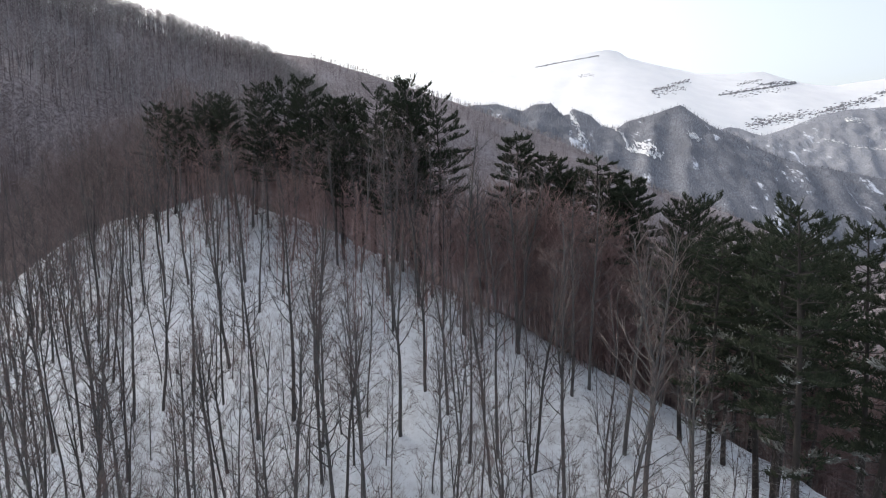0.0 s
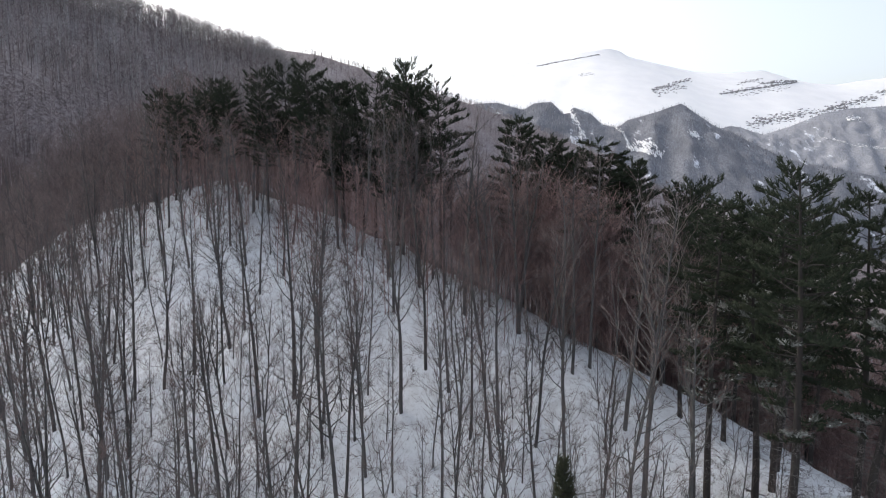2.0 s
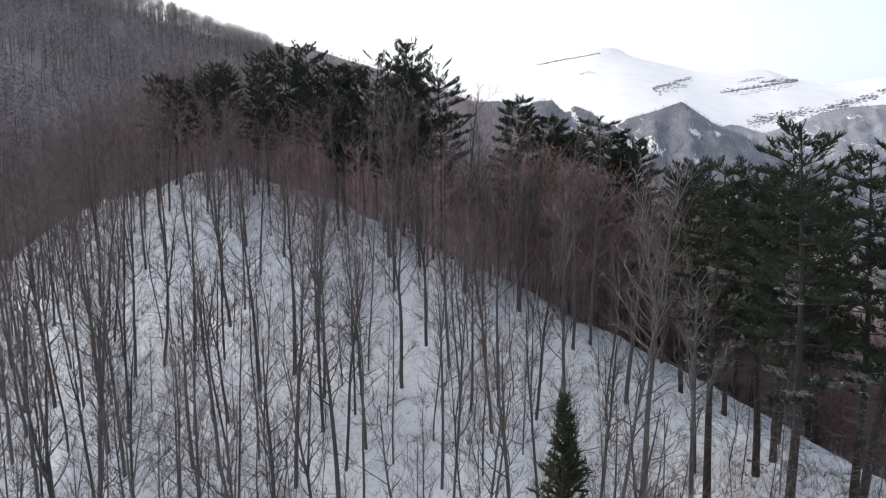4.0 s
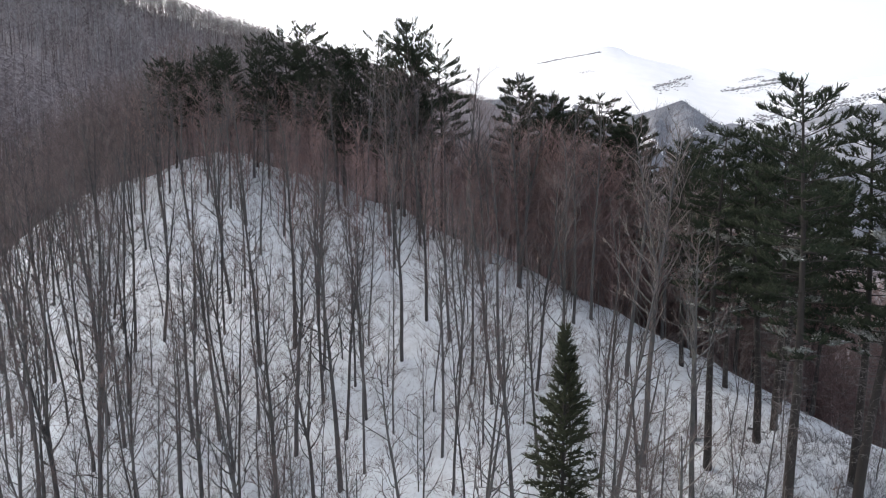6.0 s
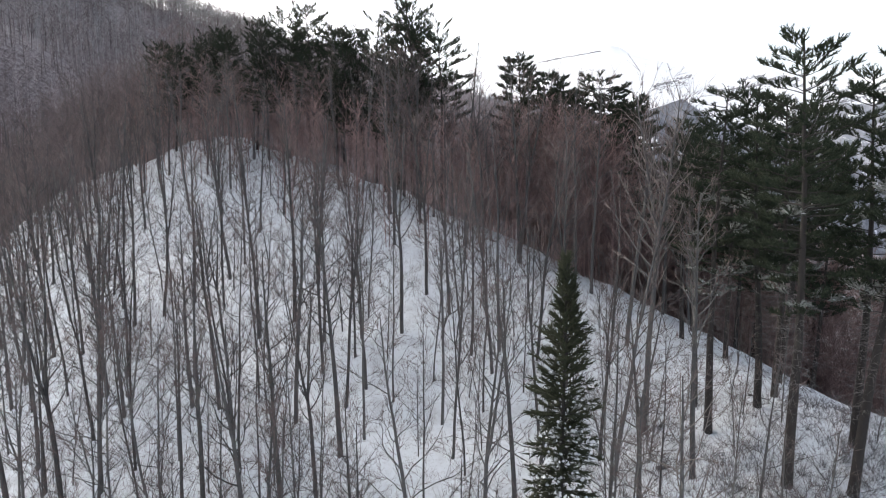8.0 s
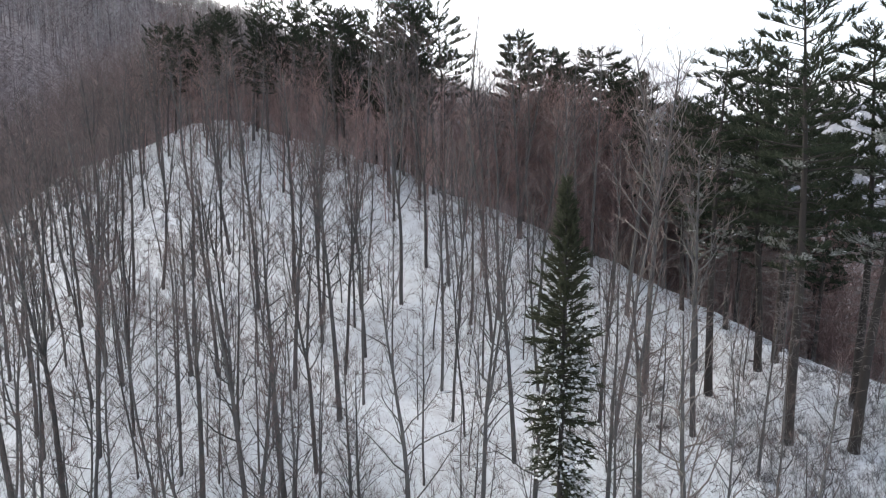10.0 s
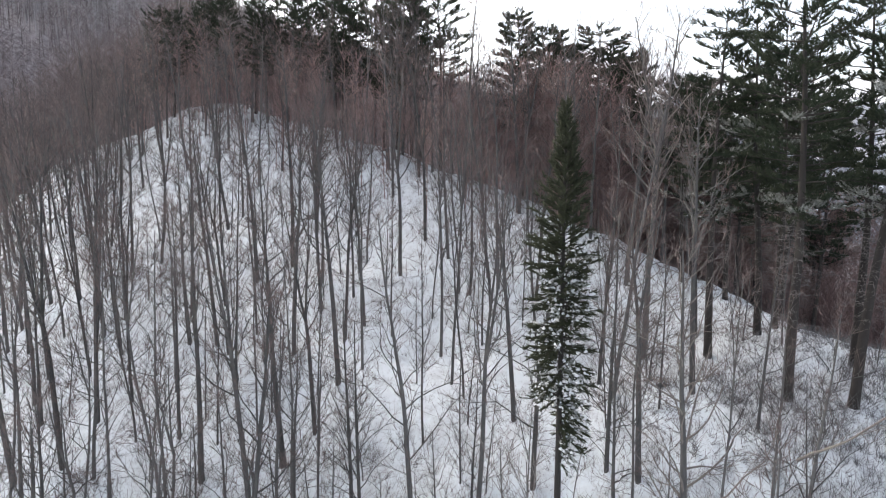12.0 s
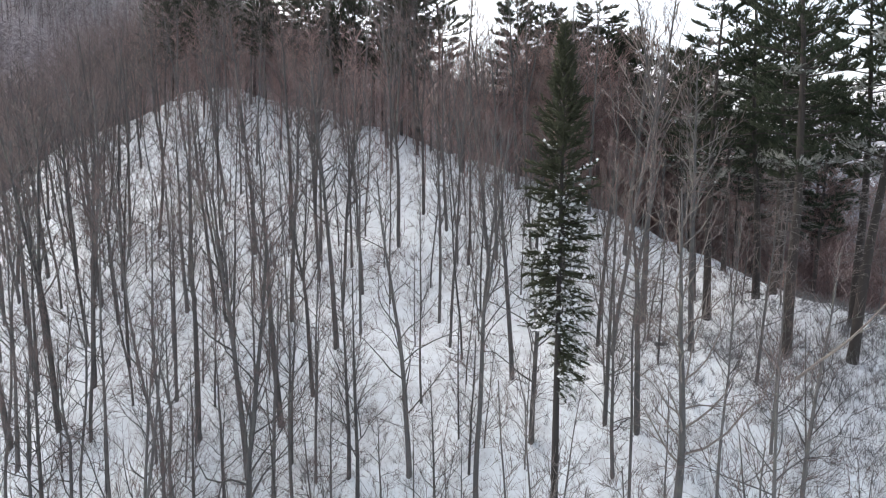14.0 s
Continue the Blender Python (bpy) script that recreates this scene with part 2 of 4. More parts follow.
# ridges of the two wooded hills behind: x, y, z
HILL = [(-330, 205, 124), (-230, 220, 108), (-160, 238, 92), (-145, 247, 89), (-129, 257, 86), (-111, 267, 82), (-92, 276, 75), (-75, 283, 72), (-50, 292, 55), (0, 310, 20), (80, 340, -40)]
FAR_HILL = [(-400, 390, 120), (-200, 400, 106), (-80, 411, 92), (-49, 421, 84), (-31, 427, 79), (6, 437, 68), (46, 448, 55), (87, 458, 41), (113, 464, 30), (158, 473, 7), (201, 482, -5), (275, 497, -32), (420, 520, -80)]


def hillside(line, x, y, lift):
    hx, hy, hz = (np.array(c, float) for c in zip(*line))
    top, at = np.interp(x, hx, hz), np.interp(x, hx, hy)
    gap = at - y
    return top - 0.52 * soft(gap, 6) - 0.45 * soft(-gap, 6) + lift + 3.0 * waves(x, y, 70, 5) * np.clip(gap / 40, 0, 1)


def hill(x, y):
    return np.maximum(hillside(HILL, x, y, 9), hillside(FAR_HILL, x, y, 15))


def land(x, y):
    x, y = np.asarray(x, float), np.asarray(y, float)
    near = spur(x, y)
    far = np.maximum(hill(x, y), -140 + 0.0 * x)
    z = far + soft(near - far, 3.0)
    z = np.maximum(z, -140)
    fade = np.clip(1.5 - np.hypot(x, y - 50) / 120, 0, 1)
    return z + fade * (0.3 * waves(x, y, 9, 1) + 0.12 * waves(x, y, 2.6, 2))


def spread(parts):
    return np.concatenate([np.arange(a, b, s) for a, b, s in parts])


XS = spread([(-4500, -700, 200), (-700, -200, 20), (-200, -110, 4), (-110, 70, 1.2), (70, 220, 4), (220, 700, 20), (700, 4501, 200)])
YS = spread([(-2000, -200, 150), (-200, 10, 10), (10, 130, 1.2), (130, 300, 3), (300, 600, 8), (600, 1000, 40), (1000, 4801, 200)])
GROUND = tagged(sheet("ground", XS, YS, land, FOREST_SNOW), "snow-covered forest floor with leaf litter showing through", "ground", kind="structure")
GROUND.data.materials.append(LITTER)
GROUND.data.materials.append(HILL_FLOOR)


def crest_y(x):
    X = np.clip(x, -90, 90) / 40
    return 70.669 - 33.187 * X - 4.632 * X**2 + shoulder(x)


# under the dense woods beyond the crest the floor is brown litter
quad_x, quad_y = (XS[:-1] + XS[1:]) / 2, (YS[:-1] + YS[1:]) / 2
QX, QY = np.meshgrid(quad_x, quad_y)
beyond = QY > crest_y(QX) + 5 + 2.0 * waves(QX, QY, 14, 8)
GROUND.data.polygons.foreach_set("material_index", (beyond.astype(np.int32) + (QY > crest_y(QX) + 38)).ravel().astype(np.int32))


def ground_at(x, y):
    return float(land(x, y))


# ---- far mountains ----
def mountain(name, ridge, reach, drop, rough, mat, label, seed, steps=(260, 46), power=1.15):
    """A ridge line (x, z at depth y) with a face that falls towards the viewer. Returns the object and its face."""
    rx, ry, rz = (np.array(c, float) for c in zip(*ridge))
    u = np.linspace(rx[0], rx[-1], steps[0])

    def face(x, s):
        top, at = np.interp(x, rx, rz), np.interp(x, rx, ry)
        broad = sum(np.interp(x + d * reach * 0.09, rx, rz) for d in (-2, -1.5, -1, -0.5, 0, 0.5, 1, 1.5, 2)) / 9
        top = top + (broad - top) * np.clip(s * 6, 0, 1) ** 0.7
        ribs = waves(x + 0.35 * s * reach, 0 * x, reach * 0.16, seed, 7) + 0.6 * waves(x - 0.2 * s * reach, s * reach, reach * 0.07, seed + 1)
        fine = waves(x, s * reach, reach * 0.022, seed + 2)
        grow = np.clip(s * 5, 0.0, 1)
        return at - reach * s, top - drop * s**power + rough * (ribs * grow + 0.22 * fine * np.clip(s * 12 + 0.25, 0, 1))

    s = np.linspace(0, 1, steps[1]) ** 1.3
    X, S = np.meshgrid(u, s)
    Y, Z = face(X, S)
    idx = np.arange(X.size).reshape(X.shape)
    quads = np.stack([idx[:-1, :-1], idx[1:, :-1], idx[1:, 1:], idx[:-1, 1:]], -1).reshape(-1, 4)
    me = bpy.data.meshes.new(name)
    me.from_pydata(np.stack([X, Y, Z], -1).reshape(-1, 3).tolist(), [], quads.tolist())
    me.polygons.foreach_set("use_smooth", [True] * len(me.polygons))
    me.materials.append(mat)
    me.update()
    return tagged(new(name, me), label, "mountain", kind="structure"), face


def rock_band(face, x0, z0, x1, z1, count, size, seed, ragged):
    """Ledges of bare rock along a line across a mountain's face."""
    rng = random.Random(seed)
    soup = Soup()
    ss = np.linspace(0, 0.9, 400)
    for k in range(count * 3):
        q = (k + rng.uniform(-0.5, 0.5)) / (count * 3)
        x = x0 + (x1 - x0) * q
        z = z0 + (z1 - z0) * q + rng.gauss(0, ragged)
        y_all, z_all = face(np.full(400, x), ss)
        j = int(np.argmin(np.abs(z_all - z)))
        y, z = float(y_all[j]), float(z_all[j])
        w, h = size * rng.uniform(0.2, 1.1), size * rng.uniform(0.07, 0.32)
        b = len(soup.v)
        tilt = (z1 - z0) / (x1 - x0)
        for dx, dy, dz in ((-1, -0.5, -1), (1, -0.5, -1), (1, 1.5, -0.6), (-1, 1.5, -0.6), (-0.8, -0.3, 0.8), (0.7, -0.25, 1), (0.8, 1.5, 1), (-0.9, 1.5, 0.8)):
            soup.v.append(Vector((x + dx * w * rng.uniform(0.7, 1.2), y - size * 0.1 + dy * h, z + dx * w * tilt + dz * h * rng.uniform(0.6, 1.3))))
        soup.f += [tuple(b + i for i in fc) for fc in ((0, 1, 5, 4), (1, 2, 6, 5), (2, 3, 7, 6), (3, 0, 4, 7), (4, 5, 6, 7), (3, 2, 1, 0))]
    ob = new("rock_band", soup.mesh("rock_band", ROCK, False))
    return tagged(ob, "dark bare rock ledges breaking through the snow", "rock", "rock bands on the snowy peak", "structure")


def snow_run(face, line, width, seed):
    """Open snow lying along a line of x, z on a mountain's face, with ragged edges."""
    rng = random.Random(seed)
    lx, lz = (np.array(c, float) for c in zip(*line))
    ss = np.linspace(0.002, 0.9, 500)
    soup = Soup()
    for k in range(int(40 * len(line))):
        q = rng.uniform(0, len(line) - 1)
        cx = float(np.interp(q, range(len(line)), lx)) + rng.gauss(0, width * 0.55)
        cz = float(np.interp(q, range(len(line)), lz)) + rng.gauss(0, width * 0.6)
        size, base = width * rng.uniform(0.1, 0.4), len(soup.v)
        for j in range(7):
            ang, r = j * 2 * math.pi / 7, size * rng.uniform(0.5, 1.4)
            px, pz = cx + math.cos(ang) * r * 0.7, cz + math.sin(ang) * r * 1.3
            ya, za = face(np.full(500, px), ss)
            i = int(np.argmin(np.abs(za - pz)))
            soup.v.append(Vector((px, float(ya[i]) - 1.5, float(za[i]) + 1.2)))
        soup.f.append(tuple(range(base, base + 7)))
    return tagged(new("snow_gully", soup.mesh("snow_gully", PEAK_SNOW, False)), "open strip of snow between leafless woods", "snow", "snow gullies on the mountains", "structure")


PEAK, PEAK_FACE = mountain("snow_mountain", [
    (-580, 2945, 222), (-372, 2961, 350), (-165, 2970, 422), (42, 2973, 452), (172, 2978, 491), (431, 2983, 529), (638, 2988, 568),
    (754, 2990, 585), (806, 2988, 575), (845, 2985, 549), (975, 2981, 516), (1156, 2976, 477), (1311, 2976, 474), (1467, 2977, 485),
    (1596, 2972, 443), (1700, 2970, 425), (1803, 2969, 420), (1907, 2972, 438), (2031, 2973, 451), (2373, 2981, 515), (2891, 2986, 553)],
    1000, 430, 1.2, PEAK_SNOW, "broad snow-covered mountain with bare rock bands", 21, power=1.0)
mountain("snow_ridge", [(-2308, 2634, 973), (-1750, 2614, 806), (-1415, 2604, 724), (-1214, 2596, 661), (-1013, 2587, 584), (-790, 2572, 462), (-589, 2555, 328)],
         900, 500, 1.2, PEAK_SNOW, "distant white snow slope behind the wooded hill", 24)
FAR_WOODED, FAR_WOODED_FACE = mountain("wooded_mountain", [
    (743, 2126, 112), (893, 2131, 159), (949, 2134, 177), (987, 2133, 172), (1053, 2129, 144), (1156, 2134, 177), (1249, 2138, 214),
    (1343, 2140, 233), (1471, 2142, 242), (1718, 2145, 270), (2094, 2151, 316)], 600, 330, 9.0, HAZED_WOODS_FAR, "leafless wooded mountain coloured grey with haze, snow showing between trees", 31)
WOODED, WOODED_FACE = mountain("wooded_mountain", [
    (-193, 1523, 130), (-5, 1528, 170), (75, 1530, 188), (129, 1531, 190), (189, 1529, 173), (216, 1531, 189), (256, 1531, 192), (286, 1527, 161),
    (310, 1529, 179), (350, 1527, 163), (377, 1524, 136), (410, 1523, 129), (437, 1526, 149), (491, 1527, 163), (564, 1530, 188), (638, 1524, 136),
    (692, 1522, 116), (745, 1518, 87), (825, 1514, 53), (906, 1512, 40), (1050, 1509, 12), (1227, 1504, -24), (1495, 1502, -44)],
    520, 330, 6.5, HAZED_WOODS_NEAR, "dark leafless wooded mountain with snowy gullies", 35)
for k, (x0, z0, x1, z1, count, size, ragged) in enumerate([
        (420, 494, 705, 548, 26, 9, 1.5), (794, 332, 1062, 423, 24, 9, 4), (794, 309, 987, 372, 16, 7, 5), (1117, 336, 1590, 424, 40, 9, 2), (1260, 398, 1418, 437, 14, 7, 4),
        (1371, 403, 1600, 432, 26, 9, 4), (1140, 344, 1560, 424, 30, 7, 6), (1180, 330, 1500, 390, 22, 6, 7), (800, 330, 960, 380, 14, 6, 7), (560, 420, 620, 428, 8, 5, 5), (1122, 210, 1488, 262, 60, 8, 7), (1063, 186, 1299, 227, 40, 7, 8), (1488, 262, 1845, 342, 60, 9, 7), (1876, 360, 2015, 387, 24, 9, 8)]):
    rock_band(PEAK_FACE, x0, z0, x1, z1, count, size, 60 + k, ragged)

for k, (face, line, width) in enumerate([
        (WOODED_FACE, [(299, 168), (303, 140), (309, 100)], 6), (WOODED_FACE, [(305, 120), (296, 95)], 4), (WOODED_FACE, [(396, 132), (402, 104), (400, 86)], 4), (WOODED_FACE, [(536, 110), (560, 104)], 6),
        (WOODED_FACE, [(402, 80), (432, 70), (462, 64)], 7), (WOODED_FACE, [(420, 92), (450, 84)], 7), (FAR_WOODED_FACE, [(1290, 190), (1340, 196)], 6), (FAR_WOODED_FACE, [(1340, 120), (1400, 80)], 7),
        (FAR_WOODED_FACE, [(1460, 150), (1500, 120), (1520, 90)], 5), (FAR_WOODED_FACE, [(1180, 130), (1230, 105), (1300, 95)], 4)]):
    snow_run(face, line, width, 80 + k)


# ---- trees ----
def wander(rng, start, way, length, steps, bend, rise):
    """Points of a stem that sets out along way and turns a little at each step, bending up by rise."""
    pts, way = [start.copy()], way.normalized()
    for _ in range(steps):
        way = (way + Vector((rng.gauss(0, bend), rng.gauss(0, bend), rise + rng.gauss(0, bend)))).normalized()
        pts.append(pts[-1] + way * (length / steps))
    return pts


def along(pts, q):
    k = min(int(q * (len(pts) - 1)), len(pts) - 2)
    r = q * (len(pts) - 1) - k
    return pts[k].lerp(pts[k + 1], r), (pts[k + 1] - pts[k]).normalized()


def turned(rng, way, angle):
    """A direction that leaves way by about angle radians to a random side."""
    side = way.cross(Vector((rng.gauss(0, 1), rng.gauss(0, 1), rng.gauss(0, 1)))).normalized()
    return (way * math.cos(angle) + side * math.sin(angle)).normalized()


def bare_tree(name, seed, tall, girth, clear, limbs, fork=0.0, spread_out=1.0, label="", pale=False):
    """A leafless broadleaf: trunk, branches, twigs."""
    rng = random.Random(seed)
    thing = tagged(new(name), label, "tree")
    trunk, wood, fine = Soup(), Soup(), Soup()
    stem = wander(rng, Vector((0, 0, -0.9)), Vector((rng.gauss(0, 0.02), rng.gauss(0, 0.02), 1)), tall * (fork or 0.97) + 0.9, 12, 0.024, 0.03)
    stems = [stem]
    if fork:
        n = len(stem)
        trunk.tube(stem, [girth * (1 - 0.42 * k / n) + (0.05 if k == 0 else 0) for k in range(n)], 7)
        for d in (-1, 1):
            a = rng.uniform(0, 6.28)
            way = Vector((math.cos(a) * d * 0.24, math.sin(a) * 0.1 + d * 0.1, 1))
            branch = wander(rng, stem[-1] - Vector((0, 0, 0.1)), way, tall * (0.97 - fork) * rng.uniform(0.85, 1), 8, 0.03, 0.06)
            trunk.tube(branch, [girth * 0.5 * (1 - 0.9 * k / 8) + 0.012 for k in range(9)], 5)
            stems.append(branch)
    else:
        trunk.tube(stem, [girth * (1 - 0.93 * (k / 12) ** 1.1) + (0.06 if k == 0 else 0.012) for k in range(13)], 7)

    def bent(soup, root, way, length, r, pieces):
        """A thin crooked shoot of a few tapering pieces; returns its points."""
        pts = wander(rng, root, way, length, pieces, 0.2, 0.06)
        for k in range(pieces):
            over = (pts[k + 1] - pts[k]) * (0.3 if k < pieces - 1 else 0)
            soup.spike(pts[k], pts[k + 1] + over, r * (1 - 0.6 * k / pieces))
        return pts

    def limb(root, way, length, r, twiggy=1.0):
        pts = wander(rng, root, way, length, 6, 0.17, 0.085)
        wood.tube(pts, [r * (1 - 0.85 * k / 6) for k in range(7)], 3)
        for k in range(max(3, int(length * 1.8 * twiggy))):
            q = rng.uniform(0.2, 1)
            p, w = along(pts, q)
            shoot = length * rng.uniform(0.25, 0.6) * (1.2 - 0.6 * q)
            sub = bent(wood, p, turned(rng, w, rng.uniform(0.35, 0.75)), shoot, max(r * 0.45, 0.01), 3)
            for j in range(max(3, int(shoot * 3.5 * twiggy))):
                p, w = along(sub, rng.uniform(0.15, 1))
                bent(fine, p, (turned(rng, w, rng.uniform(0.25, 0.65)) + Vector((0, 0, 0.2))).normalized(), rng.uniform(0.5, 1.3), 0.012, 1 if rng.random() < 0.6 else 2)

    for k in range(limbs):
        q = clear + (0.985 - clear) * ((k + rng.random()) / limbs)
        use = stems[0] if not fork or q < fork else stems[rng.choice((1, 2))]
        f = q if not fork else (q / fork if q < fork else (q - fork) / (1 - fork))
        p, w = along(use, min(f, 0.99))
        lift = rng.uniform(0.55, 1.7) / spread_out
        a = k * 2.4 + rng.uniform(-0.5, 0.5)
        top = (q - clear) / (1 - clear)
        limb(p, Vector((math.cos(a), math.sin(a), lift)), tall * 0.23 * spread_out * (1.05 - 0.72 * top) * rng.choice((0.5, 0.8, 1.0, 1.3)), 0.012 + min(girth, 0.18) * 0.26 * (1.05 - 0.75 * top), (0.6 if top < 0.35 else 1.1) * (0.65 if spread_out > 1.2 else 1.0))
    for k in range(5):
        q = rng.uniform(0.2, clear)
        p, w = along(stems[0], q if not fork else min(q / fork, 0.99))
        a = rng.uniform(0, 6.28)
        limb(p, Vector((math.cos(a), math.sin(a), rng.uniform(0.1, 0.7))), rng.uniform(0.8, 2.2), 0.016, 0.4)
    part("trunk", trunk, BARK, thing)
    part("branchwork", wood, PALE_LIT_BARK if pale else BARK, thing, "pale limbs with sunlight put into their colour" if pale else "", kind="stuff")
    part("crown", fine, FROSTED if pale == "frosted" else TWIG, thing, "pale frosted bare twigs" if pale == "frosted" else "fine reddish-brown bare twigs", kind="stuff")
    return thing


def needle_brush(soup, rng, root, way, length, needle, count, core):
    """One shoot clothed in needles that stand off it on all sides, like a bottle brush."""
    tip = root + way * length
    soup.spike(root, tip + way * needle * 0.4, core)
    for k in range(count):
        p = root.lerp(tip, 0.1 + 0.9 * (k + rng.random()) / count)
        w = (way * 0.8 + Vector((rng.gauss(0, 0.55), rng.gauss(0, 0.55), rng.gauss(0.12, 0.5)))).normalized()
        soup.spike(p, p + w * needle * rng.uniform(0.7, 1.2), needle * 0.12)


def pine_tree(seed, tall, girth, clear, wide, label, step=0.7, flat=0.0, needle=0.24, count=7, core=0.05, frost=0.0, lean=0.02, gaps=0.1):
    """A black pine: bare trunk below, then boughs that carry side branches of needle-clad shoots, turned up at the ends."""
    rng = random.Random(seed)
    thing = tagged(new("pine_tree"), label, "tree")
    trunk, boughs, needles, rime, dead, snow = Soup(), Soup(), Soup(), Soup(), Soup(), Soup()
    stem = wander(rng, Vector((0, 0, -1.0)), Vector((rng.gauss(0, lean), rng.gauss(0, lean), 1)), tall + 0.6, 14, 0.018, 0.02)
    trunk.tube(stem, [girth * (1 - 0.92 * k / 14) + (0.08 if k == 0 else 0.015) for k in range(15)], 8)
    up = Vector((0, 0, 1))
    q, side_turn = clear, rng.uniform(0, 6.28)
    while q < 0.975:
        top = (q - clear) / (1 - clear)
        size = wide * min(0.55 + 1.3 * top, 1.0) * math.sqrt(max(0.05, 1 - (max(top - 0.25, 0) / 0.79) ** 2))
        layer_frost = rng.random() < frost * (1.15 - 1.5 * top)
        for k in range(rng.choice((3, 4, 5))):
            if rng.random() < gaps:
                continue
            side_turn += 2.4 + rng.uniform(-0.6, 0.6)
            length = max(0.5, size * rng.choice((0.55, 0.75, 0.9, 1.0, 1.15)))
            p, w = along(stem, min(q + rng.uniform(0, 0.012), 0.99))
            climb = (rng.uniform(-0.18, 0.16) + 0.75 * top**1.6) * (1 - flat) + flat * rng.uniform(-0.08, 0.12)
            pts = wander(rng, p, Vector((math.cos(side_turn), math.sin(side_turn), climb)), length, 5, 0.07, 0.05 * (1 - flat))
            boughs.tube(pts, [(0.018 + 0.011 * length) * (1 - 0.8 * j / 5) for j in range(6)], 4)
            out = (pts[-1] - pts[0]).normalized()
            across = out.cross(up).normalized()
            soup_now = rime if layer_frost and rng.random() < 0.7 else needles
            branches = max(3, int(length * 3.0))
            for j in range(branches):
                f = 0.28 + 0.72 * (j + rng.random()) / branches
                r, w = along(pts, min(f, 0.999))
                half = 1 if j % 2 else -1
                reach = (0.25 + 0.3 * length * (1.1 - f)) * rng.uniform(0.7, 1.3)
                way = (w * 0.8 + across * half * rng.uniform(0.4, 1.0) + up * rng.uniform(-0.05, 0.22) * (1 - flat * 0.8)).normalized()
                end = r + way * reach
                boughs.spike(r, end, 0.016)
                for e in range(2 + int(reach * 3.8)):
                    root = r.lerp(end, rng.uniform(0.3, 1.0))
                    shoot = (way * 0.55 + across * rng.gauss(0, 0.45) + up * (rng.uniform(0.15, 0.9) * (1 - 0.75 * flat))).normalized()
                    needle_brush(soup_now if rng.random() < 0.8 else needles, rng, root, shoot, rng.uniform(0.25, 0.6), needle, count, core)
                if soup_now is rime and rng.random() < 0.25:
                    snow.lump(end + up * 0.1, rng.uniform(0.07, 0.17), rng.uniform(0.025, 0.06), rng)
            for e in range(3):
                needle_brush(needles, rng, pts[-1], (out + up * rng.uniform(0.2, 1.2) * (1 - flat * 0.6) + across * rng.gauss(0, 0.4)).normalized(), rng.uniform(0.35, 0.7), needle, count, core)
        q += step * rng.uniform(0.75, 1.3) / tall
    for e in range(7):
        needle_brush(needles, rng, stem[-1] - up * rng.uniform(0.0, 0.9), (up + Vector((rng.gauss(0, 0.4), rng.gauss(0, 0.4), 0))).normalized(), rng.uniform(0.5, 0.9), needle, count, core)
    for k in range(80 if frost else 14):
        p, w = along(stem, rng.uniform(0.2, clear + 0.05))
        a = rng.uniform(0, 6.28)
        pts = wander(rng, p, Vector((math.cos(a), math.sin(a), rng.uniform(-0.35, 0.15))), rng.uniform(0.6, 3.0), 3, 0.12, -0.05)
        for j in range(3):
            dead.spike(pts[j], pts[j + 1], 0.028 - 0.007 * j)
        for _ in range(6):
            r, w = along(pts, rng.uniform(0.2, 0.99))
            dead.spike(r, r + Vector((rng.gauss(0, 0.42), rng.gauss(0, 0.42), rng.gauss(-0.08, 0.24))), 0.012)
    part("trunk", trunk, PINE_BARK, thing)
    part("branchwork", boughs, PINE_BARK, thing, kind="stuff")
    part("crown", needles, NEEDLES, thing, "dark green needle brushes", kind="stuff")
    part("dead_branchwork", dead, FROSTED if frost else PINE_BARK, thing, "bare pale dead branches under the crown" if frost else "", kind="stuff")
    if rime.v:
        part("frosted_foliage", rime, FROST_NEEDLES, thing, "frosted grey-green lower needles", kind="stuff")
    if snow.v:
        part("bough_snow", snow, BOUGH_SNOW, thing, "small pads of snow on the boughs", False, "stuff")
    return thing


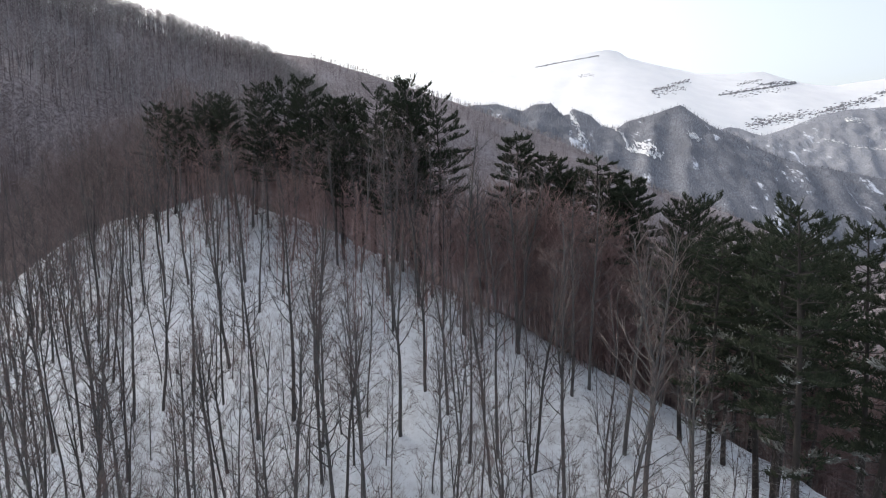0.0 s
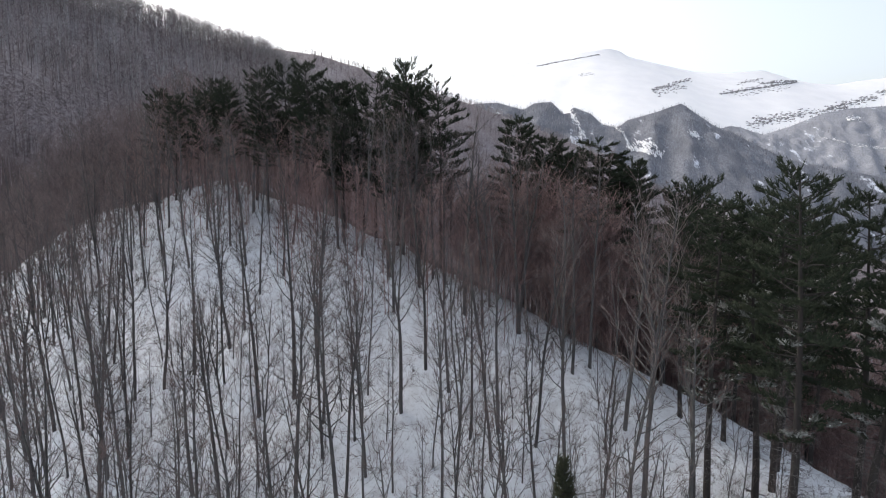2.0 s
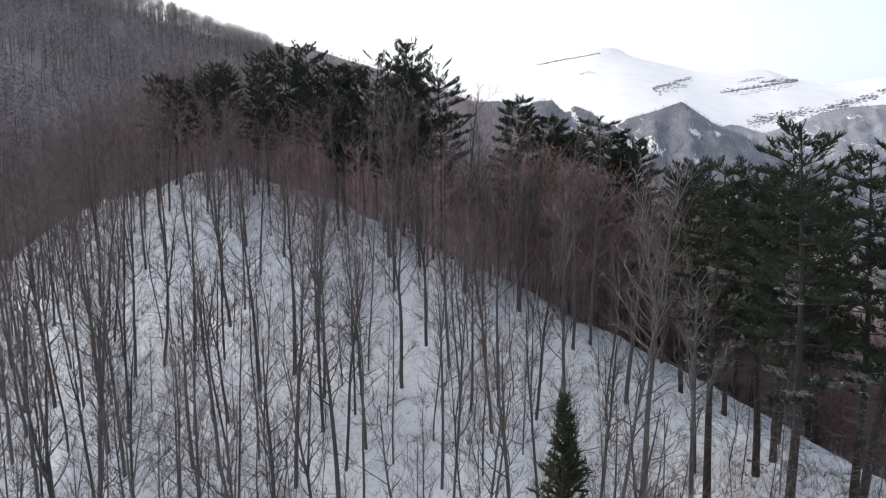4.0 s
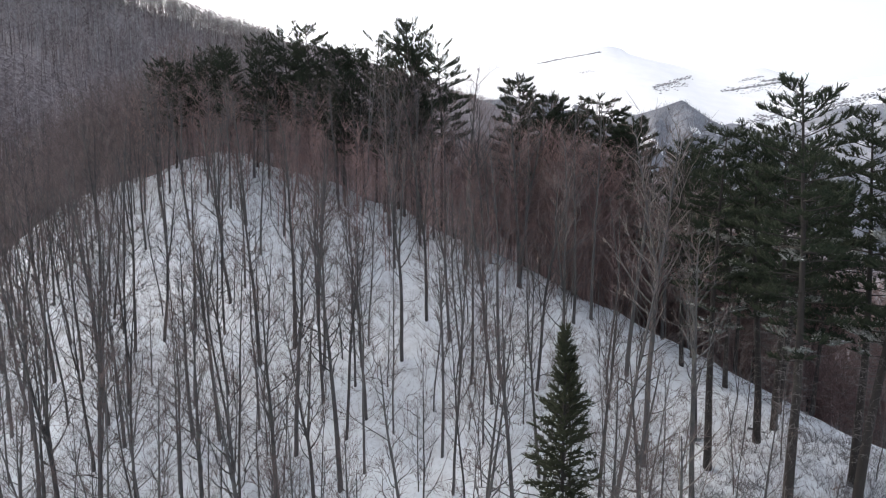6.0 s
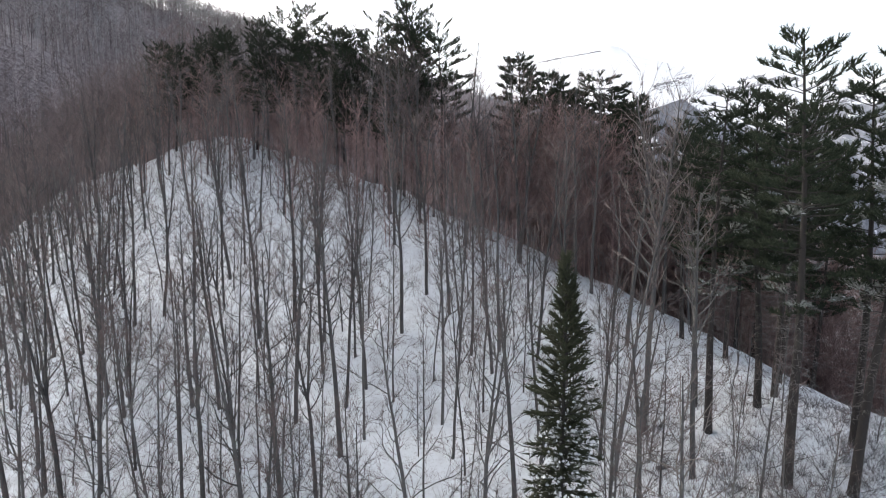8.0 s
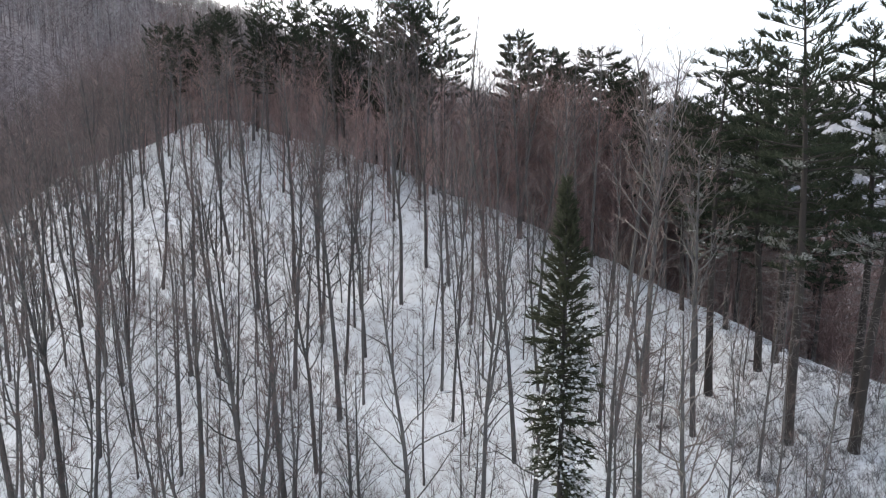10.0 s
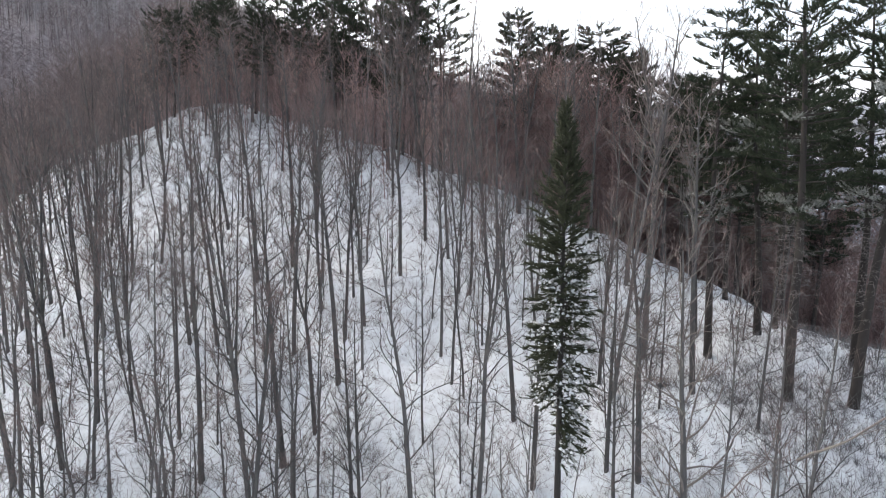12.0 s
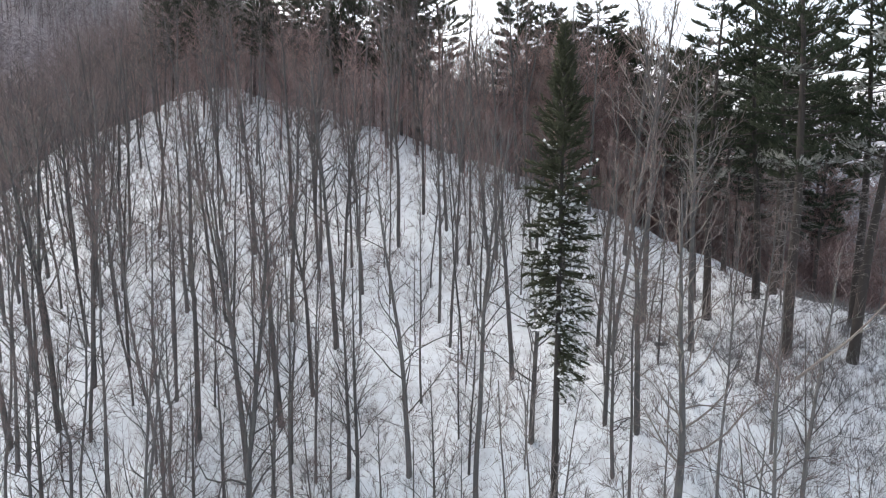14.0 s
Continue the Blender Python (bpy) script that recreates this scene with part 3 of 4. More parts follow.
def fir_tree(seed, tall, girth, clear, wide, label):
    """A slim fir: a dense dark spire above, a loose column of drooping snow-clotted sprays below."""
    rng = random.Random(seed)
    thing = tagged(new("fir_tree"), label, "tree")
    trunk, boughs, needles, snow, rime = Soup(), Soup(), Soup(), Soup(), Soup()
    stem = wander(rng, Vector((0, 0, -1.0)), Vector((0, 0, 1)), tall + 0.8, 14, 0.001, 0.02)
    trunk.tube(stem, [girth * (1 - 0.94 * k / 14) + (0.07 if k == 0 else 0.01) for k in range(15)], 8)
    up = Vector((0, 0, 1))
    q = clear
    while q < 0.992:
        top = (q - clear) / (1 - clear)
        size = wide * min(0.75 + 0.8 * top, 1.0, 0.13 + 2.5 * (1 - top) ** 0.9)
        for k in range(6 if top < 0.3 else 8):
            a = rng.uniform(0, 6.28)
            if top < 0.18 and math.cos(a) < -0.1:
                continue
            length = size * rng.uniform(0.65, 1.15)
            laden = rng.random() < 0.62 * max(0.0, min(1.0, 2.0 - 2.9 * top))
            p, w = along(stem, min(q + rng.uniform(-0.01, 0.01), 0.995))
            pts = wander(rng, p, Vector((math.cos(a), math.sin(a), rng.uniform(-0.55, 0.1) + 1.5 * top**2)), length, 3, 0.08, -0.1 + 0.25 * top)
            boughs.tube(pts, [0.02 * (1 - 0.7 * j / 3) for j in range(4)], 3)
            out = (pts[-1] - pts[0]).normalized()
            across = out.cross(up).normalized()
            for j in range(max(5, int(length * 14))):
                r, w = along(pts, rng.uniform(0.2, 0.999))
                shoot = (w * 0.8 + across * rng.gauss(0, 0.6) + up * rng.uniform(-0.5, 0.25 + 0.5 * top)).normalized()
                needle_brush(rime if laden and rng.random() < 0.45 else needles, rng, r, shoot, rng.uniform(0.14, 0.28), 0.1, 8, 0.04)
                if laden and rng.random() < 0.42:
                    snow.lump(r + shoot * 0.16 + up * 0.05, rng.uniform(0.03, 0.09), rng.uniform(0.03, 0.1), rng)
        q += rng.uniform(0.13, 0.24) / tall
    part("trunk", trunk, PINE_BARK, thing)
    part("branchwork", boughs, PINE_BARK, thing, kind="stuff")
    part("crown", needles, FIR_NEEDLES, thing, "deep green fir needles", kind="stuff")
    part("frosted_foliage", rime, FROST_NEEDLES, thing, "frosted grey-green needles", kind="stuff")
    part("bough_snow", snow, BOUGH_SNOW, thing, "clots of snow caught in the needles", False, "stuff")
    return thing


SETS = {}


def plant(kind, x, y, scale=1.0, turn=None, lean=(0.0, 0.0), group="", sink=0.0):
    """Sets the prototype of that kind down, or a copy of it once it stands."""
    proto, used = SETS[kind]
    turn = PLACES.uniform(0, 360) if turn is None else turn
    if used:
        scale /= proto.scale[0]
    m = pose(x, y, ground_at(x, y) - sink, lean[0], lean[1], turn) @ Matrix.Diagonal((scale, scale, scale, 1))
    if used:
        ob = copy_thing(proto, m)
    else:
        ob, SETS[kind][1] = proto, True
        ob.matrix_basis = m
    return tagged(ob, group=group)


PLACES = random.Random(11)
TALL = "tall leafless grey beech with a long clean trunk in snow"
SETS.update({
    "slim0": [bare_tree("beech_tree", 100, 15.0, 0.075, 0.4, 20, label="slim leafless beech pole with a light crown"), False],
    "slim1": [bare_tree("beech_tree", 101, 15.5, 0.085, 0.34, 20, fork=0.62, label="slim leafless beech pole forking high up"), False],
    "mid0": [bare_tree("beech_tree", 102, 16.5, 0.12, 0.42, 24, label=TALL), False],
    "mid1": [bare_tree("beech_tree", 103, 17.0, 0.125, 0.48, 24, label=TALL), False],
    "mid2": [bare_tree("beech_tree", 104, 17.0, 0.13, 0.4, 22, fork=0.5, label="leafless beech whose trunk forks into two stems"), False],
    "mid3": [bare_tree("beech_tree", 105, 16.5, 0.12, 0.36, 24, fork=0.66, label="leafless beech whose trunk forks into two stems"), False],
    "stout0": [bare_tree("beech_tree", 106, 17.5, 0.17, 0.42, 26, fork=0.58, label="stout leafless beech with forked upright crown"), False],
    "stout1": [bare_tree("beech_tree", 107, 18.0, 0.175, 0.45, 26, label="stout leafless beech with straight grey trunk"), False],
    "stout2": [bare_tree("beech_tree", 108, 17.5, 0.165, 0.38, 26, fork=0.46, label="stout leafless beech with forked upright crown"), False],
})
for k in range(3):
    SETS["wide%d" % k] = [bare_tree("beech_tree", 300 + k, 14.5, 0.125, 0.24, 26, fork=(0.0, 0.5, 0.0)[k], spread_out=1.35, label="leafless beech with wide spreading lower limbs above snow"), False]
for k in range(2):
    SETS["broad%d" % k] = [bare_tree("beech_tree", 350 + k, 16.0, 0.19, 0.34, 28, fork=(0.55, 0.0)[k], spread_out=1.25, label="large leafless beech with thick trunk and pale branches", pale=True), False]
SETS["bushy"] = [bare_tree("beech_tree", 381, 19.0, 0.17, 0.4, 58, fork=0.56, spread_out=0.82, label="tall leafless beech with dense bushy crown against the sky", pale=True), False]
SETS["shoot"] = [bare_tree("young_beech_tree", 421, 11.5, 0.06, 0.12, 20, spread_out=0.75, label="thin pale frosted young beech close beside the fir", pale="frosted"), False]
for k in range(3):
    SETS["pole%d" % k] = [bare_tree("young_beech_tree", 400 + k, 9.0, 0.055, 0.14, 17, fork=(0.0, 0.4, 0.0)[k], spread_out=1.35, label="thin young leafless beech pole growing between larger trunks"), False]
for k in range(3):
    SETS["pine%d" % k] = [pine_tree(500 + k, 24.0, 0.26, 0.4, 4.5, "dark green black pine with dense rounded crown", needle=0.25, count=8, core=0.055), False]
SETS["tiered0"] = [pine_tree(507, 24.0, 0.24, 0.3, 3.7, "slender pine with tiered boughs on the crest", 0.62, 0.45, 0.32, 8, 0.075, gaps=0.0), False]
SETS["tiered1"] = [pine_tree(511, 24.0, 0.24, 0.34, 5.3, "crest pine with flat open plates of foliage", 0.85, 0.85, 0.32, 8, 0.075, gaps=0.1), False]
for k in range(3):
    SETS["bigpine%d" % k] = [pine_tree(520 + k, 28.0, 0.34, (0.42, 0.44, 0.42)[k], (3.7, 4.3, 3.6)[k], "tall black pine with bare lower trunk and tufted boughs", (0.8, 0.78, 0.95)[k], (0.3, 0.15, 0.65)[k], 0.24, 8, 0.05, frost=0.34, gaps=0.14), False]

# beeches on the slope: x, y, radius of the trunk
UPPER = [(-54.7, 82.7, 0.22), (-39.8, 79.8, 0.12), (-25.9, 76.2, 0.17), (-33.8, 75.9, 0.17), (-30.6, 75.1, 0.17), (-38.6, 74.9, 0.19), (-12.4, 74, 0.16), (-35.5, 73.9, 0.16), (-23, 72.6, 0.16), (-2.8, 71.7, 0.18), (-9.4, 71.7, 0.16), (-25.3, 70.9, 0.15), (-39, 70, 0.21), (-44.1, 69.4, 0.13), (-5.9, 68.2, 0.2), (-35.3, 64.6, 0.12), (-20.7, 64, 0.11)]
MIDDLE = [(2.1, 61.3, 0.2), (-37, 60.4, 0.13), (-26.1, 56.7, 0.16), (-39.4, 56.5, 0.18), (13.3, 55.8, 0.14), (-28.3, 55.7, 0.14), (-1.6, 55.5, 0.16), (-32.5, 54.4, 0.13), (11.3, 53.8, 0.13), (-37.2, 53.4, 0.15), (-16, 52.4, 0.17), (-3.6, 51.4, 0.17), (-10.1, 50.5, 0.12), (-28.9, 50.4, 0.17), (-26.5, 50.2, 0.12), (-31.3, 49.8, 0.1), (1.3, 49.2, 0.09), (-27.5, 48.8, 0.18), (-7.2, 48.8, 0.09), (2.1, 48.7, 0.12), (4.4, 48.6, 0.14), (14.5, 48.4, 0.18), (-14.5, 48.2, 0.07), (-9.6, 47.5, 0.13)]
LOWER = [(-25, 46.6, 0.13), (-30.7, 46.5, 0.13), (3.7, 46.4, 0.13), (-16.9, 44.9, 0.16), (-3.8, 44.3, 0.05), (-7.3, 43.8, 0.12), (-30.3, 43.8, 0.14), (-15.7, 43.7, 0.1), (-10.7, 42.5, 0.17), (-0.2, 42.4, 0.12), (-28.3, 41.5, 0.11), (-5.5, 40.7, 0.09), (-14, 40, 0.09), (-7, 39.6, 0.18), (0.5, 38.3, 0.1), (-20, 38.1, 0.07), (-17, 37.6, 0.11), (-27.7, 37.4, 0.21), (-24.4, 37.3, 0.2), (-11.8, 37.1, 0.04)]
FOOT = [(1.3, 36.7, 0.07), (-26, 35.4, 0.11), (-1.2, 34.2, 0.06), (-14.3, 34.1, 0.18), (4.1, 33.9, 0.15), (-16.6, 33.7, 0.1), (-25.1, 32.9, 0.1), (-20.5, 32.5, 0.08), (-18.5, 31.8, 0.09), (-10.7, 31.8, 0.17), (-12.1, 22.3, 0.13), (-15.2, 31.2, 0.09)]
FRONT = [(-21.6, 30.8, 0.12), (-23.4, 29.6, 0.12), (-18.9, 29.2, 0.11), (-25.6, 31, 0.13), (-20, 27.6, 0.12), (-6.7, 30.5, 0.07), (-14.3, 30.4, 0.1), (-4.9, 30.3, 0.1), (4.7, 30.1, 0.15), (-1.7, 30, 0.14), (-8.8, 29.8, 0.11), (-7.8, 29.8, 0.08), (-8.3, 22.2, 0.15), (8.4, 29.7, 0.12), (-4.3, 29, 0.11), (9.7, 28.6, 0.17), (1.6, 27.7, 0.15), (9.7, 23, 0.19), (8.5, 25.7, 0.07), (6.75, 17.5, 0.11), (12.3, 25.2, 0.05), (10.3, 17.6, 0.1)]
SLOPE = "leafless beeches on the snowy slope"
taken = []
GIRTHS = {"slim0": 0.075, "slim1": 0.085, "mid0": 0.12, "mid1": 0.125, "mid2": 0.13, "mid3": 0.12, "stout0": 0.17, "stout1": 0.175, "stout2": 0.165}
FRONT_GIRTHS = {"slim0": 0.075, "wide0": 0.125, "wide1": 0.125, "wide2": 0.125, "broad0": 0.19, "broad1": 0.19, "mid2": 0.13}


def stand(rows, girths, tall):
    """Plants a beech at each place, of a kind whose trunk is about as thick as the one that stands there."""
    for x, y, r in rows:
        near = sorted(girths, key=lambda kind: abs(girths[kind] - r))[:3]
        kind = PLACES.choice([k for k in near if abs(girths[k] - girths[near[0]]) < 0.03])
        plant(kind, x, y, min(max(r / girths[kind], 0.9), 1.15) * tall * PLACES.uniform(0.96, 1.06), lean=(PLACES.gauss(0, 0.8), PLACES.gauss(0, 0.8)), group=SLOPE)
        taken.append((x, y))


KINDS = list(GIRTHS)
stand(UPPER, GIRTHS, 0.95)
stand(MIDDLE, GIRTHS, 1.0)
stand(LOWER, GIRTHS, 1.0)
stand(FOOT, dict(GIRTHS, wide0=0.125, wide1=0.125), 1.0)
plant("bushy", 13.3, 39.6, (29.8 - ground_at(13.3, 39.6)) / 18.8, lean=(0.5, -0.6), group=SLOPE)
taken.append((13.3, 39.6))
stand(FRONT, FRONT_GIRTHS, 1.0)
leaner = plant("wide0", 10.65, 17.0, 1.1, turn=40, group=SLOPE)
taken.append((10.65, 17.0))


def fill(count, inside, kinds, gap, tall, group, seed):
    """Scatters trees where inside(x, y) holds, none nearer than gap to another."""
    rng = random.Random(seed)
    made = tries = 0
    while made < count and tries < 40000:
        tries += 1
        x, y = rng.uniform(-95, 70), rng.uniform(16, 150)
        if not inside(x, y) or any((x - a) ** 2 + (y - b) ** 2 < gap * gap for a, b in taken):
            continue
        plant(rng.choice(kinds), x, y, tall * rng.uniform(0.8, 1.15), lean=(rng.gauss(0, 1.0), rng.gauss(0, 1.0)), group=group)
        taken.append((x, y))
        made += 1


# pines: x, y, height of the tip
PINES = [(-42.6, 94, 42.3), (-35.2, 94.1, 43.3), (-30, 90, 43), (-25.7, 87.1, 44.2), (-20.9, 86.1, 44.2), (-16.7, 82.1, 44.0), (-13.5, 79.8, 41.6), (-8.6, 79.9, 42.6),
         (-5.7, 77.6, 40.7), (-2.7, 75.6, 43.2), (-0.3, 75.7, 41.0), (9.1, 72, 36.9), (12.6, 70.7, 33.1), (16.4, 67, 34.2), (20.7, 68.5, 32.2), (26.1, 72.2, 29.3), (31, 76, 29.3),
         (-4, 80.5, 41), (-19, 91, 42.5), (-33, 88, 41), (-38.5, 91, 41), (10.8, 69.3, 34.6), (14.4, 68.6, 32.6), (18.5, 67.3, 32.2), (-7, 74.5, 37.5), (19.2, 66, 31), (-12, 76, 38), (-28, 86, 41.5), (-23, 83, 41), (-15, 87, 42.5), (-10.5, 84, 42),
         (28, 58.5, 26.4), (31.5, 62, 26), (34.5, 56.5, 24.5), (25.4, 63, 26.2), (37, 61, 25)]
NEAR_PINES = [(19.1, 32.6, 31.0), (22.2, 31.8, 30.8), (23.3, 42.3, 28.6), (16.9, 38, 29), (24.6, 35.5, 29.5), (20.3, 52, 26.6), (22.4, 55, 26), (27.2, 49.5, 28.2), (23.6, 28.6, 30), (20.9, 39.8, 28.6), (23, 49.5, 26), (25.5, 46, 28)]
for k, (x, y, tip) in enumerate(PINES):
    plant("tiered%d" % (15 < x < 17) if 5 < x < 22 else "pine%d" % (k % 3), x, y, (tip - ground_at(x, y)) / 24.6, group="dark pines on the crest")
    taken.append((x, y))
for k, (x, y, tip) in enumerate(NEAR_PINES):
    plant("bigpine2" if x < 17 else "bigpine%d" % (k % 2), x, y, (tip - ground_at(x, y)) / 28.6, group="tall pines beside the slope")
    taken.append((x, y))
SETS["fir"] = [fir_tree(71, 25.0, 0.19, 0.56, 1.06, "slim green fir with snow clotted in its lower crown"), False]
plant("fir", 3.95, 19.4, (20.7 - ground_at(3.95, 19.4)) / 24.9, turn=0)
taken.append((3.95, 19.4))
for x, y, tall in ((3.3, 19.0, 1.1), (4.2, 19.0, 0.95), (2.7, 20.4, 1.2), (4.6, 19.3, 0.9), (3.6, 20.2, 1.15)):
    plant("shoot", x, y, tall, group="pale young beeches round the fir")
    taken.append((x, y))

fill(110, lambda x, y: -74 < x < -17 and 34 < y < crest_y(x) - 1, KINDS, 2.2, 0.95, SLOPE, 5)
fill(44, lambda x, y: -40 < x < 24 and 32 < y < crest_y(x) - 1, KINDS, 2.2, 0.95, SLOPE, 8)
fill(48, lambda x, y: -66 < x < 9 and crest_y(x) - 7 < y < crest_y(x) + 1.5, KINDS, 2.0, 0.95, "leafless beeches along the crest", 6)
fill(54, lambda x, y: -46 < x < -6 and 21 < y < 60, ["pole0", "pole1", "pole2"], 1.6, 1.0, "thin young beeches between the trunks", 9)
fill(13, lambda x, y: 8 < x < 27 and 19 < y < 42, ["pole0", "pole1", "pole2"], 1.5, 0.75, "thin young beeches between the trunks", 10)
fill(30, lambda x, y: -46 < x < 14 and 34 < y < 66, ["pole0", "pole1", "pole2"], 1.7, 0.9, "thin young beeches between the trunks", 12)
fill(28, lambda x, y: -20 < x < 16 and 21 < y < 52, ["pole0", "pole1", "pole2"], 1.7, 0.9, "thin young beeches between the trunks", 7)

fill(24, lambda x, y: -21 < x < 17 and 24 < y < 33, ["pole0", "pole1", "pole2", "wide0", "wide2"], 1.1, 0.72, "thin young beeches between the trunks", 13)


def brush():
    """Low bare shoots and seedlings that stick out of the snow, thicker beside the pines."""
    rng = random.Random(81)
    soup = Soup()
    for count, x0, x1, y0, y1, tall in ((4000, -58, 34, 20, 95, 1.0), (1500, -62, -16, 34, 84, 1.4), (900, 7, 30, 18, 44, 1.25), (1000, 11, 33, 20, 42, 1.0), (950, 15.5, 29, 24, 36, 1.25), (900, -24, 14, 24, 36, 0.9)):
        for _ in range(count):
            x, y = rng.uniform(x0, x1), rng.uniform(y0, y1)
            if y > crest_y(x) + 4:
                continue
            base = Vector((x, y, ground_at(x, y) - 0.05))
            for _ in range(rng.randint(3, 8)):
                tip = base + Vector((rng.gauss(0, 0.4), rng.gauss(0, 0.4), rng.uniform(0.15, 1.0))) * tall
                soup.spike(base + Vector((rng.gauss(0, 0.1), rng.gauss(0, 0.1), 0)), tip, rng.uniform(0.008, 0.016))
    tagged(new("brush", soup.mesh("brush", BRUSH, False)), "thin bare brush and saplings poking through the snow", "undergrowth", kind="stuff")


brush()


def woods(name, x, y, z, tall, arms, sprays, thick, stout, low, rise, mat, label, seed):
    """Leafless woods too dense to count: for each tree a stem, arms that climb from it, and sprays of twigs on them."""
    rng = np.random.RandomState(seed)
    n = len(x)
    stem = np.stack([x, y, z], -1)
    lean = np.stack([rng.normal(0, 0.4, n), rng.normal(0, 0.4, n), tall], -1)
    roots, tips, girth = [stem - (0, 0, 0.5)], [stem + lean * 0.9], [np.full(n, thick * stout)]
    for k in range(arms):
        q = rng.uniform(low, 0.97, n)[:, None]
        a = rng.uniform(0, 2 * math.pi, n)
        length = (tall * 0.26 * (1.1 - 0.6 * q[:, 0]) * rng.uniform(0.6, 1.3, n))[:, None]
        way = np.stack([np.cos(a), np.sin(a), rng.uniform(*rise, n)], -1)
        way /= np.linalg.norm(way, axis=1)[:, None]
        root, reach = stem + lean * q, way * length
        roots.append(root), tips.append(root + reach), girth.append(np.full(n, thick))
        for _ in range(sprays):
            f = rng.uniform(0.25, 1, n)[:, None]
            turn = way + rng.normal(0, 0.45, (n, 3)) + (0, 0, 0.2)
            turn /= np.linalg.norm(turn, axis=1)[:, None]
            roots.append(root + reach * f), tips.append(root + reach * f + turn * rng.uniform(0.3, 0.6, n)[:, None] * length), girth.append(np.full(n, thick * 0.55))
    r, t, g = np.concatenate(roots), np.concatenate(tips), np.concatenate(girth)[:, None]
    way = t - r
    side = np.cross(way, (0.31, 0.95, 0.05))
    side /= np.linalg.norm(side, axis=1)[:, None]
    up = np.cross(way, side)
    up /= np.linalg.norm(up, axis=1)[:, None]
    v = np.stack([r + side * g, r - side * g * 0.5 + up * g * 0.87, r - side * g * 0.5 - up * g * 0.87, t], 1).reshape(-1, 3)
    b = np.arange(len(r))[:, None] * 4
    f = np.concatenate([b + (0, 1, 3), b + (1, 2, 3), b + (2, 0, 3)])
    me = bpy.data.meshes.new(name)
    me.from_pydata(v.tolist(), [], f.tolist())
    me.materials.append(mat)
    me.update()
    return tagged(new(name, me), label, "forest", kind="stuff")


wild = np.random.RandomState(91)


def belt(count, x0, x1, near, far):
    x = wild.uniform(x0, x1, count)
    return x, crest_y(x) + wild.uniform(near, far, count)


cx, cy = (np.concatenate(c) for c in zip(belt(330, -88, 52, 2, 30), belt(330, 2, 34, 0, 20), belt(150, 8, 46, 0, 14), belt(150, 9, 26, 0.5, 9), belt(80, 19, 46, 0, 8), belt(200, 17, 58, 0.5, 15), belt(170, 22, 74, 15, 45), belt(170, -62, 8, -16, 3), belt(130, -40, 6, -1, 9), belt(140, -125, -60, -4, 40), belt(180, -100, -42, -34, 6)))
ctall = wild.uniform(13, 18, len(cx)) * np.where((cx > -38) & (cx < 6), 0.76, np.where((cx > 6) & (cx < 24), 0.9, 1.0))
for here, mat, label in ((cx > -42, WOODS_TWIG, "dense leafless reddish-brown woods along and behind the snowy crest"), (cx <= -42, WOODS_GREY, "dense leafless grey-brown woods on the side of the spur")):
    woods("crest_woods", cx[here], cy[here], land(cx[here], cy[here]), ctall[here], 26, 5, 0.03, 1.9, 0.12, (0.5, 1.7), mat, label, 92)
tx, ty = belt(190, 13, 48, 1, 10)
woods("crest_thicket", tx, ty, land(tx, ty), wild.uniform(5, 9, 190), 26, 5, 0.026, 1.5, 0.02, (0.3, 1.5), WOODS_TWIG, "low reddish-brown thicket just beyond the snowy crest", 96)
hx = np.concatenate([wild.uniform(-215, 0, 5200), wild.uniform(-90, 225, 2000)])
line = [np.interp(hx, *np.array(c, float).T[:2]) for c in (HILL, FAR_HILL)]
hy = np.where(np.arange(7200) < 5200, line[0], line[1]) + 8 - 160 * wild.uniform(0, 1, 7200) ** 1.2
keep = hy > crest_y(hx) + 30
tall = wild.uniform(9, 15, 7200) * np.where(np.arange(7200) < 5200, np.where(line[0] - hy < 14, 0.45, 1.0), np.where(line[1] - hy < 20, 0.3, 0.6))
hx, hy, tall = hx[keep], hy[keep], tall[keep]
woods("hill_woods", hx, hy, land(hx, hy), tall, 10, 0, 0.09, 1.6, 0.2, (0.3, 1.2), FAR_TWIG, "dense leafless woods covering the hill behind", 93)
sx = wild.uniform(-215, -55, 1300)
sy = np.interp(sx, *np.array(HILL, float).T[:2]) - wild.uniform(6, 75, 1300)
woods("hill_woods", sx, sy, land(sx, sy), wild.uniform(9, 14, 1300), 7, 1, 0.055, 2.0, 0.45, (0.6, 1.8), RIMED, "pale frosted trees standing out on the wooded hill", 97)
rx = np.concatenate([wild.uniform(-205, -50, 2000), wild.uniform(-90, 190, 800)])
ry = np.where(np.arange(2800) < 2000, np.interp(rx, *np.array(HILL, float).T[:2]), np.interp(rx, *np.array(FAR_HILL, float).T[:2])) + wild.uniform(-16, 5, 2800)
woods("ridge_woods", rx, ry, land(rx, ry), wild.uniform(7.5, 10.5, 2800) * np.where(np.arange(2800) < 2000, 1.0, 0.36), 12, 2, 0.06, 1.6, 0.35, (0.5, 1.6), RIMED, "leafless frosted trees with fine crowns along the hill's skyline", 95)
